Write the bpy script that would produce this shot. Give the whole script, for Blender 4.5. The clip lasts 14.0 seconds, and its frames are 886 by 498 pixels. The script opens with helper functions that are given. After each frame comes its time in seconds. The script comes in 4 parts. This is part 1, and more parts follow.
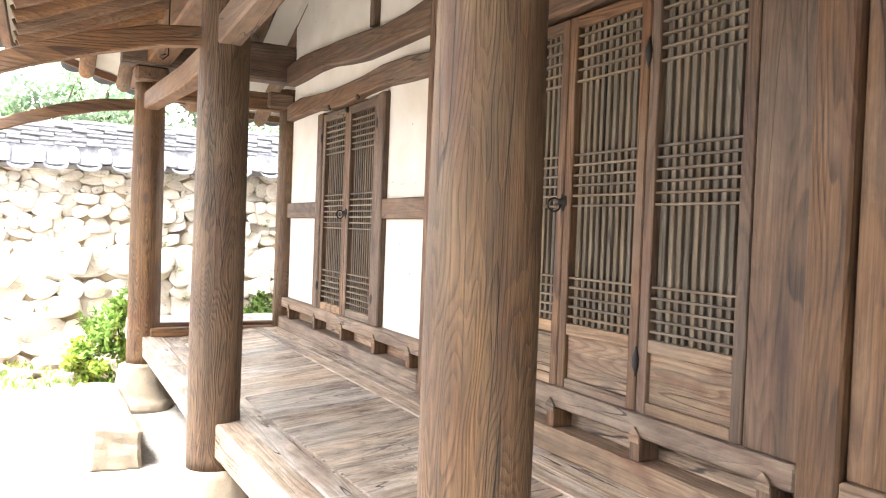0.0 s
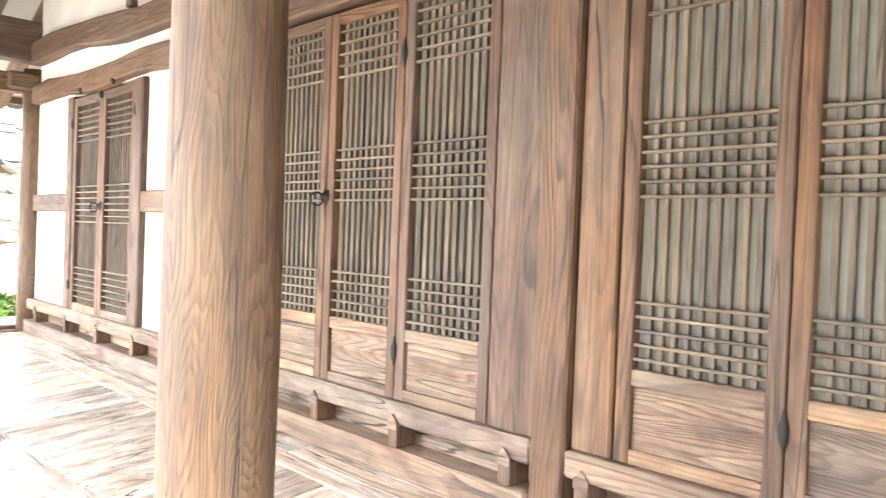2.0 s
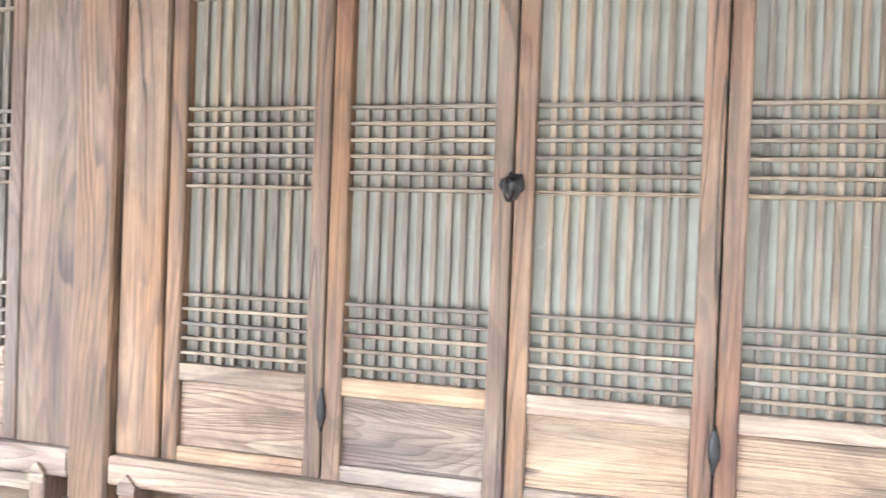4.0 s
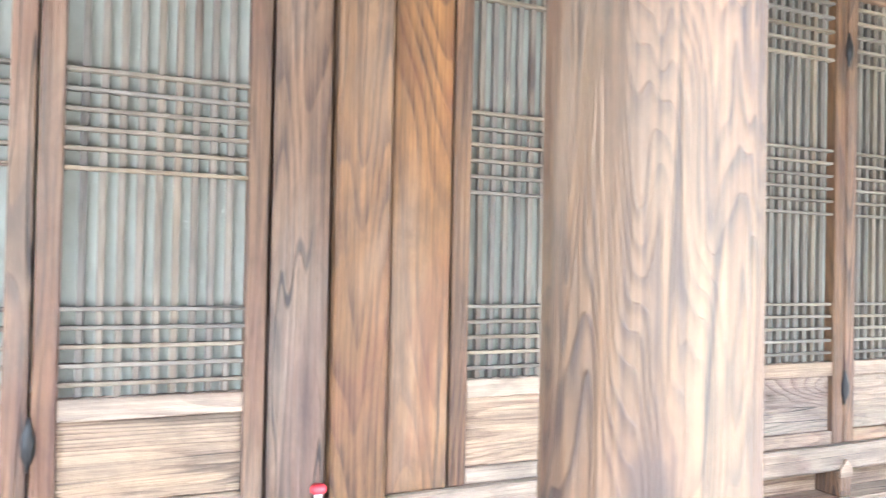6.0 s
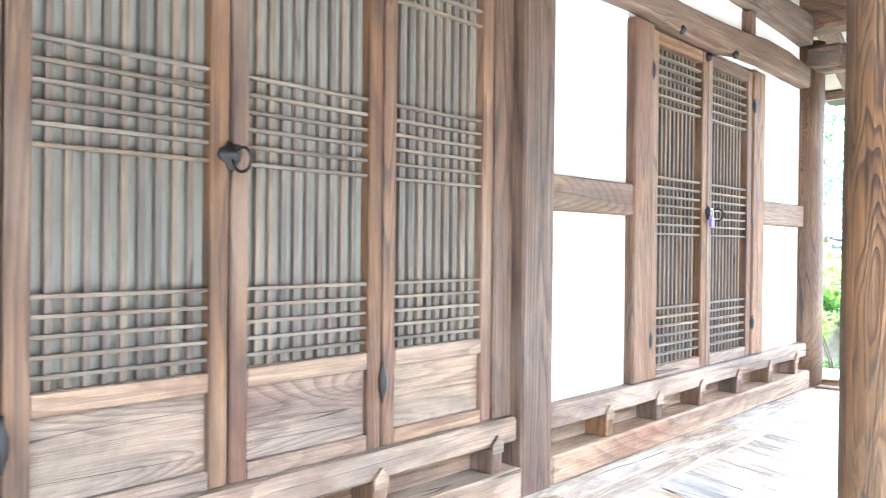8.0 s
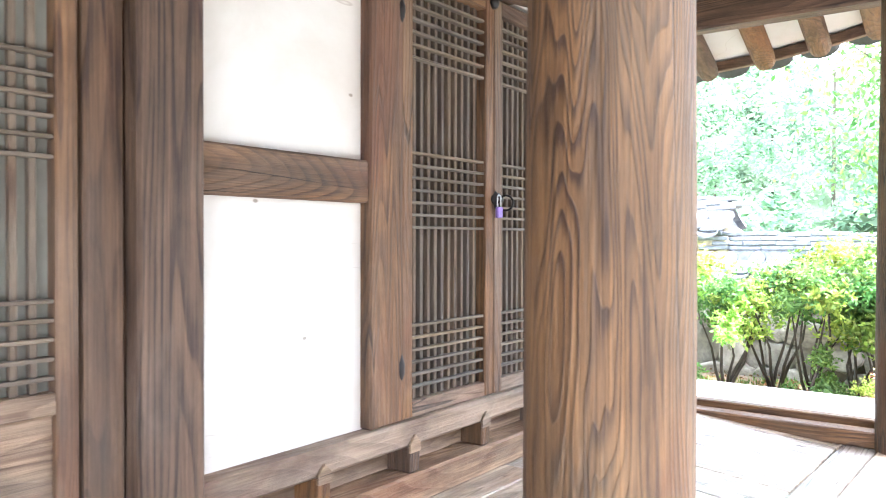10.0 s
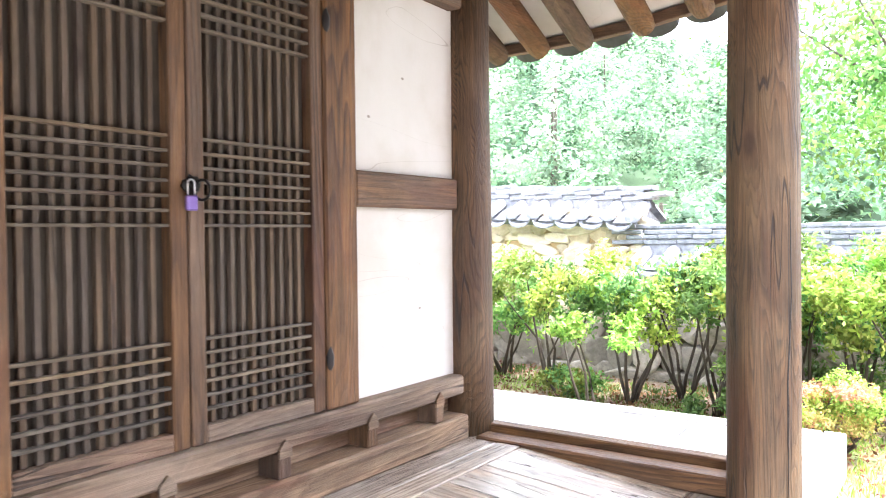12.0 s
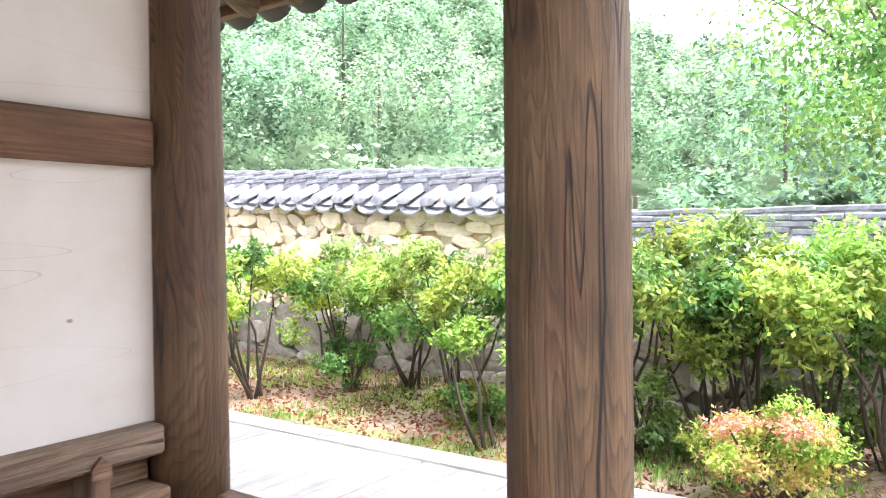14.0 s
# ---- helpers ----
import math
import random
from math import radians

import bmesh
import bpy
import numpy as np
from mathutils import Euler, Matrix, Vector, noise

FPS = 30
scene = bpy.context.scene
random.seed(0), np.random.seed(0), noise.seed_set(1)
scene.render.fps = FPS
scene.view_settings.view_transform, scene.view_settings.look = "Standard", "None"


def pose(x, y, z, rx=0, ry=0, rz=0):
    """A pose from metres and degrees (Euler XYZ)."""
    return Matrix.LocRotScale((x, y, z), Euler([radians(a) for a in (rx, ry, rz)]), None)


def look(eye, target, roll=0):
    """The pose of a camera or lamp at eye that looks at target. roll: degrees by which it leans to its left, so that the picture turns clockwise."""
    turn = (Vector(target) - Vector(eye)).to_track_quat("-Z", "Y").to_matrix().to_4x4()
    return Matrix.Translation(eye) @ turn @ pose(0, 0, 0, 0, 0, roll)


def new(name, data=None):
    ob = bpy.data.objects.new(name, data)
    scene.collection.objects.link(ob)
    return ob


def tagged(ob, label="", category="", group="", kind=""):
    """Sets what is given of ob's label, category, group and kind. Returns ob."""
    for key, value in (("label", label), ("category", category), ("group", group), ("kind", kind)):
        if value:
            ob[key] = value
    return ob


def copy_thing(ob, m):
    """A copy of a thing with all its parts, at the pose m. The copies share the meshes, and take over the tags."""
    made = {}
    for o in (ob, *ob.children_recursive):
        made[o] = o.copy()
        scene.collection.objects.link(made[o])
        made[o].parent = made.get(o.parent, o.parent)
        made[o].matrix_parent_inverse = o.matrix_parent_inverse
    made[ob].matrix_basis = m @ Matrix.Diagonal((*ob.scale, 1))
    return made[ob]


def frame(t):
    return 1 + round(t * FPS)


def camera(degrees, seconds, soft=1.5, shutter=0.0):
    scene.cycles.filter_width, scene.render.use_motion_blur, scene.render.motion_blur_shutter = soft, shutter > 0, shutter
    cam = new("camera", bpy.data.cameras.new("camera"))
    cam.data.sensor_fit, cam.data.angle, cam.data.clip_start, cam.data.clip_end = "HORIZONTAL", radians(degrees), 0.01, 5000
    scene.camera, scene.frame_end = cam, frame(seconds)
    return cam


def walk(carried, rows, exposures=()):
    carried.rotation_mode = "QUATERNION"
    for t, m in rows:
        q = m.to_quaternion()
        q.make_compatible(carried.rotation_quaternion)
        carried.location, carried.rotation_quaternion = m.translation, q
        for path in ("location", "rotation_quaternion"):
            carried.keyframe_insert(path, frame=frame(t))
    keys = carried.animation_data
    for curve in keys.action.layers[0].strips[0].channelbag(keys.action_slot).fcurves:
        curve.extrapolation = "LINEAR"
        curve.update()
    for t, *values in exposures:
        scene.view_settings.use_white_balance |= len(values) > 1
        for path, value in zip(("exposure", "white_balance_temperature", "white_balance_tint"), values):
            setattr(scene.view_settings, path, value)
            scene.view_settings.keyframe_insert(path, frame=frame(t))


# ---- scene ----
cam = camera(60.4, 14.0, 1.0, 0.25)

PATH = [
    (0, (0.199, -2.093, 1.019), (-1.566, -1.154, 0.974), 2.2),
    (0.5, (0.218, -2.075, 1.02), (-1.512, -1.072, 0.976), 2.2),
    (1, (0.236, -2.075, 1.025), (-1.434, -0.974, 0.986), 2.2),
    (1.5, (0.263, -2.051, 1.02), (-1.316, -0.824, 0.983), 2.2),
    (2, (0.278, -2.03, 1.016), (-1.158, -0.638, 0.981), 2.2),
    (2.2, (0.278, -2.022, 1.018), (-1.08, -0.554, 0.984), 2.2),
    (4.3, (0.385, -1.95, 1.03), (0.05, 0.022, 1.008), 2.0),
    (4.5, (0.399, -1.942, 1.02), (0.209, 0.048, 1.005), 1.9),
    (5, (0.443, -1.928, 1.001), (0.609, 0.065, 1.0), 1.8),
    (5.5, (0.501, -1.906, 0.982), (1.048, 0.017, 0.992), 1.6),
    (6, (0.661, -1.908, 0.965), (1.477, -0.082, 0.994), 1.2),
    (6.5, (0.832, -1.923, 0.973), (1.848, -0.2, 0.993), 0.9),
    (7, (1.039, -1.841, 0.962), (2.237, -0.239, 0.966), 0.7),
    (7.5, (1.288, -1.694, 0.969), (2.645, -0.225, 0.969), 0.5),
    (8, (1.537, -1.711, 0.955), (2.992, -0.34, 0.944), 0.6),
    (8.5, (1.818, -1.757, 0.957), (3.332, -0.449, 0.946), 0.5),
    (9, (2.131, -1.701, 0.948), (3.685, -0.443, 0.928), 0.4),
    (9.2, (2.257, -1.676, 0.963), (3.824, -0.433, 0.942), 0.4),
    (11.3, (3.374, -1.849, 0.982), (5.001, -0.687, 0.942), -0.4),
    (11.5, (3.502, -1.878, 0.972), (5.132, -0.72, 0.932), -0.4),
    (12, (3.855, -1.954, 0.983), (5.491, -0.804, 0.944), -0.6),
    (12.5, (4.263, -1.947, 0.943), (5.902, -0.802, 0.903), -0.7),
    (13, (4.599, -1.964, 0.935), (6.239, -0.82, 0.894), -0.6),
    (13.5, (4.958, -2.032, 0.92), (6.596, -0.885, 0.88), -0.6),
    (13.6, (5.027, -2.032, 0.922), (6.664, -0.884, 0.88), -0.4),
    (14, (5.375, -1.986, 0.896), (7.01, -0.836, 0.851), -0.6),
]

# ---- light ----
EXPO = [(0.0, 2.3, 6600, 12), (1.0, 2.8, 6450, 12), (2.2, 3.5, 6100, 9), (4.3, 3.85, 5350, 6), (7.0, 3.9, 5100, 4), (9.0, 3.4, 5350, 8), (11.3, 2.45, 5800, 13), (12.5, 2.3, 5950, 16), (14.0, 1.65, 6150, 17)]
walk(cam, [(t, look(eye, target, roll)) for t, eye, target, roll in PATH], EXPO)

world = bpy.data.worlds.new("sky")
scene.world = world
world.use_nodes = True
wn = world.node_tree.nodes
sky = wn.new("ShaderNodeTexSky")
sky.sky_type = "NISHITA"
sky.sun_disc = False
sky.sun_elevation, sky.sun_rotation = radians(58), radians(150)
sky.dust_density, sky.air_density, sky.ozone_density = 6.0, 1.2, 0.6
veil = wn.new("ShaderNodeMix")
veil.data_type = "RGBA"
veil.inputs[0].default_value = 0.75
veil.inputs[7].default_value = (20.0, 20.5, 21.5, 1)
world.node_tree.links.new(sky.outputs[0], veil.inputs[6])
world.node_tree.links.new(veil.outputs[2], wn["Background"].inputs[0])
wn["Background"].inputs[1].default_value = 0.14

sun = new("sun", bpy.data.lights.new("sun", "SUN"))
sun.data.energy, sun.data.angle, sun.data.color = 5.0, radians(16), (1.0, 0.97, 0.93)
sun.matrix_world = look((4, -9, 20), (0, 0, 0))


# ---- materials ----
class Nodes:
    """A material under construction: short calls for the nodes that recur."""

    def __init__(self, name):
        self.mat = bpy.data.materials.new(name)
        self.mat.use_nodes = True
        self.tree = self.mat.node_tree
        self.bsdf = self.tree.nodes["Principled BSDF"]

    def node(self, kind, **inputs):
        n = self.tree.nodes.new(kind)
        return n

    def link(self, a, b):
        self.tree.links.new(a, b)

    def coords(self, scale=(1, 1, 1), shift=True):
        tc = self.node("ShaderNodeTexCoord")
        mp = self.node("ShaderNodeMapping")
        mp.inputs["Scale"].default_value = scale
        if shift:
            info = self.node("ShaderNodeObjectInfo")
            mul = self.node("ShaderNodeVectorMath")
            mul.operation = "MULTIPLY_ADD"
            mul.inputs[1].default_value = (31.0, 17.0, 23.0)
            self.link(info.outputs["Random"], mul.inputs[0])
            self.link(tc.outputs["Object"], mul.inputs[2])
            self.link(mul.outputs[0], mp.inputs[0])
        else:
            self.link(tc.outputs["Object"], mp.inputs[0])
        return mp.outputs[0]

    def noise(self, vec, scale, detail=3.0, rough=0.55, distort=0.0):
        n = self.node("ShaderNodeTexNoise")
        n.inputs["Scale"].default_value = scale
        n.inputs["Detail"].default_value = detail
        n.inputs["Roughness"].default_value = rough
        n.inputs["Distortion"].default_value = distort
        self.link(vec, n.inputs["Vector"])
        return n.outputs[0]

    def math(self, op, a, b=None, c=None):
        n = self.node("ShaderNodeMath")
        n.operation = op
        for i, v in enumerate((a, b, c)):
            if v is None:
                continue
            if isinstance(v, (int, float)):
                n.inputs[i].default_value = v
            else:
                self.link(v, n.inputs[i])
        return n.outputs[0]

    def span(self, v, lo, hi, out_lo=0.0, out_hi=1.0):
        n = self.node("ShaderNodeMapRange")
        n.interpolation_type = "SMOOTHSTEP"
        for i, x in enumerate((lo, hi, out_lo, out_hi)):
            n.inputs[i + 1].default_value = x
        self.link(v, n.inputs[0])
        return n.outputs[0]

    def mix(self, f, a, b, blend="MIX"):
        n = self.node("ShaderNodeMix")
        n.data_type = "RGBA"
        n.blend_type = blend
        for i, v in ((0, f), (6, a), (7, b)):
            if isinstance(v, (int, float)):
                n.inputs[i].default_value = v
            elif isinstance(v, tuple):
                n.inputs[i].default_value = (*v, 1)
            else:
                self.link(v, n.inputs[i])
        return n.outputs[2]

    def finish(self, color, rough=0.7, bump=None, strength=0.3, distance=0.004):
        if isinstance(color, tuple):
            self.bsdf.inputs["Base Color"].default_value = (*color, 1)
        else:
            self.link(color, self.bsdf.inputs["Base Color"])
        if isinstance(rough, (int, float)):
            self.bsdf.inputs["Roughness"].default_value = rough
        else:
            self.link(rough, self.bsdf.inputs["Roughness"])
        if bump is not None:
            b = self.node("ShaderNodeBump")
            b.inputs["Strength"].default_value = strength
            b.inputs["Distance"].default_value = distance
            self.link(bump, b.inputs["Height"])
            self.link(b.outputs[0], self.bsdf.inputs["Normal"])
        return self.mat


def wood(name, axis, light, dark, grey=(0.16, 0.118, 0.085), weather=0.45, rings=17.0, scale=2.6, rough=0.68, stain=(0.085, 0.03, 0.014), stretch=0.1, wavy=2.6, bold=(0.16, 0.62)):
    """Weathered pine with cathedral grain along one axis."""
    n = Nodes(name)
    k = {"x": (0.1, 1, 1), "y": (1, 0.1, 1), "z": (1, 1, 0.1)}[axis]
    v = n.coords(tuple(c if c > 0.5 else stretch for c in k))
    big = n.noise(v, scale, wavy, 0.5, 0.3)
    saw = n.math("FRACT", n.math("MULTIPLY", big, rings * 2.3))
    late = n.math("MULTIPLY", n.span(saw, 0.3, 0.88), n.span(saw, 0.9, 1.0, 1.0, 0.0))
    fib_k = tuple(c * (0.2 if c < 0.5 else 1) for c in k)
    fibre = n.noise(n.coords(fib_k), 130.0, 4.0, 0.7)
    fibre = n.span(fibre, 0.32, 0.7)
    mark = n.span(n.noise(n.coords(tuple(c if c > 0.5 else 0.3 for c in k)), 4.3, 3.0, 0.6), 0.35, 0.65, *bold)
    tone = n.math("SUBTRACT", n.math("MULTIPLY_ADD", fibre, 0.6, 0.42), n.math("MULTIPLY", late, mark))
    col = n.mix(tone, dark, light)
    patch = n.noise(n.coords(tuple(c if c > 0.5 else 0.35 for c in k)), 2.1, 5.0, 0.62, 0.3)
    col = n.mix(n.math("MULTIPLY", n.span(patch, 0.42, 0.66), weather), col, grey)
    red = n.noise(n.coords(tuple(c if c > 0.5 else 0.3 for c in k)), 3.7, 4.0, 0.6, 0.6)
    col = n.mix(n.math("MULTIPLY", n.span(red, 0.5, 0.7), 0.6), col, stain)
    # knots and checks
    vor = n.node("ShaderNodeTexVoronoi")
    vor.inputs["Scale"].default_value = 3.4
    n.link(n.coords(tuple(c if c > 0.5 else 0.45 for c in k)), vor.inputs["Vector"])
    knot = n.span(vor.outputs["Distance"], 0.05, 0.1, 1.0, 0.0)
    col = n.mix(n.math("MULTIPLY", knot, 0.85), col, (0.022, 0.012, 0.008))
    halo = n.span(vor.outputs["Distance"], 0.09, 0.2, 0.45, 0.0)
    col = n.mix(halo, col, (0.07, 0.035, 0.018))
    crack = n.noise(n.coords(tuple(c * 1.0 if c > 0.5 else 0.05 for c in k)), 9.0, 2.0, 0.5)
    crack = n.span(n.math("ABSOLUTE", n.math("SUBTRACT", crack, 0.5)), 0.002, 0.008, 1.0, 0.0)
    crack = n.math("MULTIPLY", crack, n.span(patch, 0.45, 0.6))
    col = n.mix(n.math("MULTIPLY", crack, 0.92), col, (0.025, 0.015, 0.01))
    # blotches and long dark streaks from rain and hands
    blot = n.noise(n.coords(tuple(c if c > 0.5 else 0.4 for c in k)), 7.0, 7.0, 0.7, 0.4)
    streak = n.noise(n.coords(tuple(c * 1.0 if c > 0.5 else 0.03 for c in k)), 16.0, 3.0, 0.6)
    shade = n.math("MULTIPLY", n.span(blot, 0.28, 0.7, 0.68, 1.28), n.span(streak, 0.3, 0.6, 0.74, 1.12))
    tint = n.node("ShaderNodeCombineColor")
    for q in range(3):
        n.link(shade, tint.inputs[q])
    col = n.mix(1.0, col, tint.outputs[0], "MULTIPLY")
    info = n.node("ShaderNodeObjectInfo")
    hsv = n.node("ShaderNodeHueSaturation")
    n.link(n.math("MULTIPLY_ADD", info.outputs["Random"], 0.4, 0.8), hsv.inputs["Value"])
    n.link(n.math("MULTIPLY_ADD", info.outputs["Random"], 0.3, 0.8), hsv.inputs["Saturation"])
    n.link(col, hsv.inputs["Color"])
    height = n.math("SUBTRACT", n.math("ADD", n.math("MULTIPLY", late, 0.8), n.math("MULTIPLY", fibre, 0.6)), n.math("MULTIPLY", crack, 2.5))
    return n.finish(hsv.outputs[0], rough, height, 0.7, 0.003)


TAN, BROWN = (0.148, 0.075, 0.029), (0.034, 0.013, 0.0045)
PALE, PALE_D = (0.235, 0.16, 0.1), (0.092, 0.052, 0.028)
WOOD = {a: wood("pine_" + a, a, TAN, BROWN) for a in "xyz"}
SILL = wood("washed_pine", "x", PALE, PALE_D, (0.235, 0.18, 0.13), 0.5)
PANEL = wood("panel_pine", "x", PALE, PALE_D, (0.145, 0.12, 0.088), 0.5, 26.0, 3.2)
COLUMN = wood("column_pine", "z", (0.135, 0.072, 0.03), (0.025, 0.0102, 0.004), (0.132, 0.094, 0.052), 0.42, 30.0, 3.4, 0.66, (0.06, 0.02, 0.0065), 0.14, 3.4, (0.3, 0.68))
FLOORY = wood("floor_pine_y", "y", (0.43, 0.34, 0.255), (0.2, 0.147, 0.104), (0.43, 0.395, 0.35), 0.7, 16.0, 2.6, 0.22, (0.197, 0.118, 0.0733))
FLOORX = wood("floor_pine_x", "x", (0.43, 0.34, 0.255), (0.2, 0.147, 0.104), (0.43, 0.395, 0.35), 0.7, 16.0, 2.6, 0.22, (0.197, 0.118, 0.0733))
# Double door uprights: darker colour stands in for less skylight than cross bars.
LAT_SHADED = wood("lattice_shaded", "z", (0.105, 0.071, 0.042), (0.065, 0.042, 0.025), (0.11, 0.082, 0.055), 0.5, stain=(0.075, 0.054, 0.036))
LATX = wood("lattice_x", "x", (0.133, 0.104, 0.0676), (0.0893, 0.0639, 0.0387), (0.133, 0.11, 0.0837), 0.6, stain=(0.075, 0.054, 0.036))
LATZ = wood("lattice_z", "z", (0.125, 0.094, 0.062), (0.085, 0.062, 0.039), (0.13, 0.106, 0.078), 0.6, stain=(0.075, 0.054, 0.036))
RAFTER = {a: wood("rafter_" + a, a, (0.148, 0.0739, 0.0288), (0.066, 0.0294, 0.0102), (0.162, 0.115, 0.0713), 0.4) for a in "xy"}


# Side deck boards: overexposed sky glare is put into this near-white colour.
DECK_GLARE = {a: wood("deck_glare_pine_" + a, a, (0.66, 0.63, 0.59), (0.5, 0.46, 0.42), (0.64, 0.62, 0.6), 0.7, 16.0, 2.6, 0.4, (0.36, 0.31, 0.26)) for a in "xy"}


def plaster():
    n = Nodes("lime_plaster")
    v = n.coords((1, 1, 1))
    a = n.noise(v, 1.6, 6.0, 0.62, 0.4)
    b = n.noise(v, 55.0, 4.0, 0.6)
    col = n.mix(n.span(a, 0.38, 0.72), (0.6, 0.575, 0.53), (0.52, 0.48, 0.415))
    vc = n.node("ShaderNodeTexVoronoi")
    vc.inputs["Scale"].default_value = 1.9
    vc.voronoi_dimensions = "2D"
    sp = n.node("ShaderNodeSeparateXYZ")
    cb = n.node("ShaderNodeCombineXYZ")
    n.link(n.coords((0.8, 1, 1.3), False), sp.inputs[0])
    n.link(sp.outputs[0], cb.inputs[0])
    n.link(sp.outputs[2], cb.inputs[1])
    n.link(cb.outputs[0], vc.inputs["Vector"])
    spot = n.span(vc.outputs["Distance"], 0.009, 0.018, 1.0, 0.0)
    col = n.mix(n.math("MULTIPLY", spot, 0.8), col, (0.2, 0.16, 0.12))
    w = n.noise(n.coords((0.35, 1, 2.4), False), 2.6, 1.0, 0.4, 0.5)
    hair = n.span(n.math("ABSOLUTE", n.math("SUBTRACT", w, 0.64)), 0.0, 0.0022, 1.0, 0.0)
    col = n.mix(n.math("MULTIPLY", hair, 0.55), col, (0.3, 0.26, 0.2))
    return n.finish(col, 0.9, n.math("ADD", n.math("MULTIPLY", b, 0.3), a), 0.25, 0.006)


def paper(name, c1, c2, c3):
    n = Nodes(name)
    v = n.coords((1, 1, 1))
    a = n.noise(v, 7.0, 5.0, 0.6)
    f = n.noise(n.coords((1, 1, 0.4)), 60.0, 3.0, 0.7, 2.5)
    col = n.mix(n.span(a, 0.35, 0.7), c1, c2)
    fl = n.span(f, 0.66, 0.74)
    col = n.mix(n.math("MULTIPLY", fl, 0.7), col, c3)
    return n.finish(col, 0.85, a, 0.2, 0.004)


def stone(name, c1, c2, moss=0.0, rough=0.9):
    n = Nodes(name)
    v = n.coords((1, 1, 1))
    a = n.noise(v, 5.0, 6.0, 0.65)
    g = n.noise(v, 90.0, 3.0, 0.7)
    col = n.mix(n.span(a, 0.35, 0.68), c1, c2)
    col = n.mix(n.math("MULTIPLY", n.span(g, 0.55, 0.75), 0.5), col, tuple(c * 0.45 for c in c1))
    info = n.node("ShaderNodeObjectInfo")
    hsv = n.node("ShaderNodeHueSaturation")
    n.link(n.math("MULTIPLY_ADD", info.outputs["Random"], 0.55, 0.72), hsv.inputs["Value"])
    n.link(col, hsv.inputs["Color"])
    col = hsv.outputs[0]
    if moss:
        m = n.noise(v, 2.4, 5.0, 0.7)
        col = n.mix(n.span(m, 0.62 - 0.2 * moss, 0.74 - 0.15 * moss), col, (0.10, 0.13, 0.035))
    return n.finish(col, rough, n.math("ADD", a, n.math("MULTIPLY", g, 0.4)), 0.6, 0.012)


def leaf(name, c1, c2, c3, rough=0.55, patch=1.1, vary=(0.32, 0.68, 0.5, 1.45)):
    n = Nodes(name)
    geo = n.node("ShaderNodeNewGeometry")
    r = geo.outputs["Random Per Island"]
    col = n.mix(n.span(r, 0.0, 0.6), c1, c2)
    col = n.mix(n.span(r, 0.75, 1.0), col, c3)
    big = n.noise(n.coords((1, 1, 1)), patch, 2.0)
    hsv = n.node("ShaderNodeHueSaturation")
    n.link(n.span(big, *vary), hsv.inputs["Value"])
    hue = n.noise(n.coords((1, 1, 1)), patch * 0.55, 2.0)
    n.link(n.span(hue, 0.3, 0.7, 0.475, 0.53), hsv.inputs["Hue"])
    n.link(col, hsv.inputs["Color"])
    mat = n.finish(hsv.outputs[0], rough)
    n.bsdf.inputs["Specular IOR Level"].default_value = 0.25
    tr = n.node("ShaderNodeBsdfTranslucent")
    n.link(hsv.outputs[0], tr.inputs[0])
    mx = n.node("ShaderNodeMixShader")
    mx.inputs[0].default_value = 0.4
    n.link(n.bsdf.outputs[0], mx.inputs[1])
    n.link(tr.outputs[0], mx.inputs[2])
    n.link(mx.outputs[0], n.tree.nodes["Material Output"].inputs[0])
    return mat


def plain(name, c, rough=0.6, metal=0.0, vary=0.25):
    n = Nodes(name)
    a = n.noise(n.coords((1, 1, 1)), 14.0, 5.0, 0.65)
    col = n.mix(n.span(a, 0.3, 0.7), tuple(x * (1 - vary) for x in c), tuple(min(1, x * (1 + vary)) for x in c))
    n.bsdf.inputs["Metallic"].default_value = metal
    return n.finish(col, rough, a, 0.3, 0.003)


def earth():
    n = Nodes("garden_earth")
    v = n.coords((1, 1, 1), False)
    a = n.noise(v, 0.9, 6.0, 0.65)
    g = n.noise(v, 26.0, 5.0, 0.7)
    col = n.mix(n.span(g, 0.35, 0.7), (0.16, 0.105, 0.07), (0.3, 0.225, 0.16))
    col = n.mix(n.span(a, 0.5, 0.62), col, n.mix(n.span(g, 0.3, 0.7), (0.11, 0.13, 0.04), (0.2, 0.215, 0.08)))
    # pale raked sand of the yard in front of the hall
    sep = n.node("ShaderNodeSeparateXYZ")
    n.link(v, sep.inputs[0])
    wob = n.math("MULTIPLY_ADD", a, 1.6, -0.8)
    yard = n.span(n.math("ADD", sep.outputs[0], wob), 6.4, 7.3, 1.0, 0.0)
    back = n.span(n.math("ADD", sep.outputs[0], wob), -8.4, -7.6)
    sand = n.mix(n.span(g, 0.3, 0.7), (0.3, 0.28, 0.25), (0.4, 0.375, 0.34))
    col = n.mix(n.math("MULTIPLY", yard, back), col, sand)
    return n.finish(col, 0.95, n.math("ADD", g, a), 0.7, 0.03)


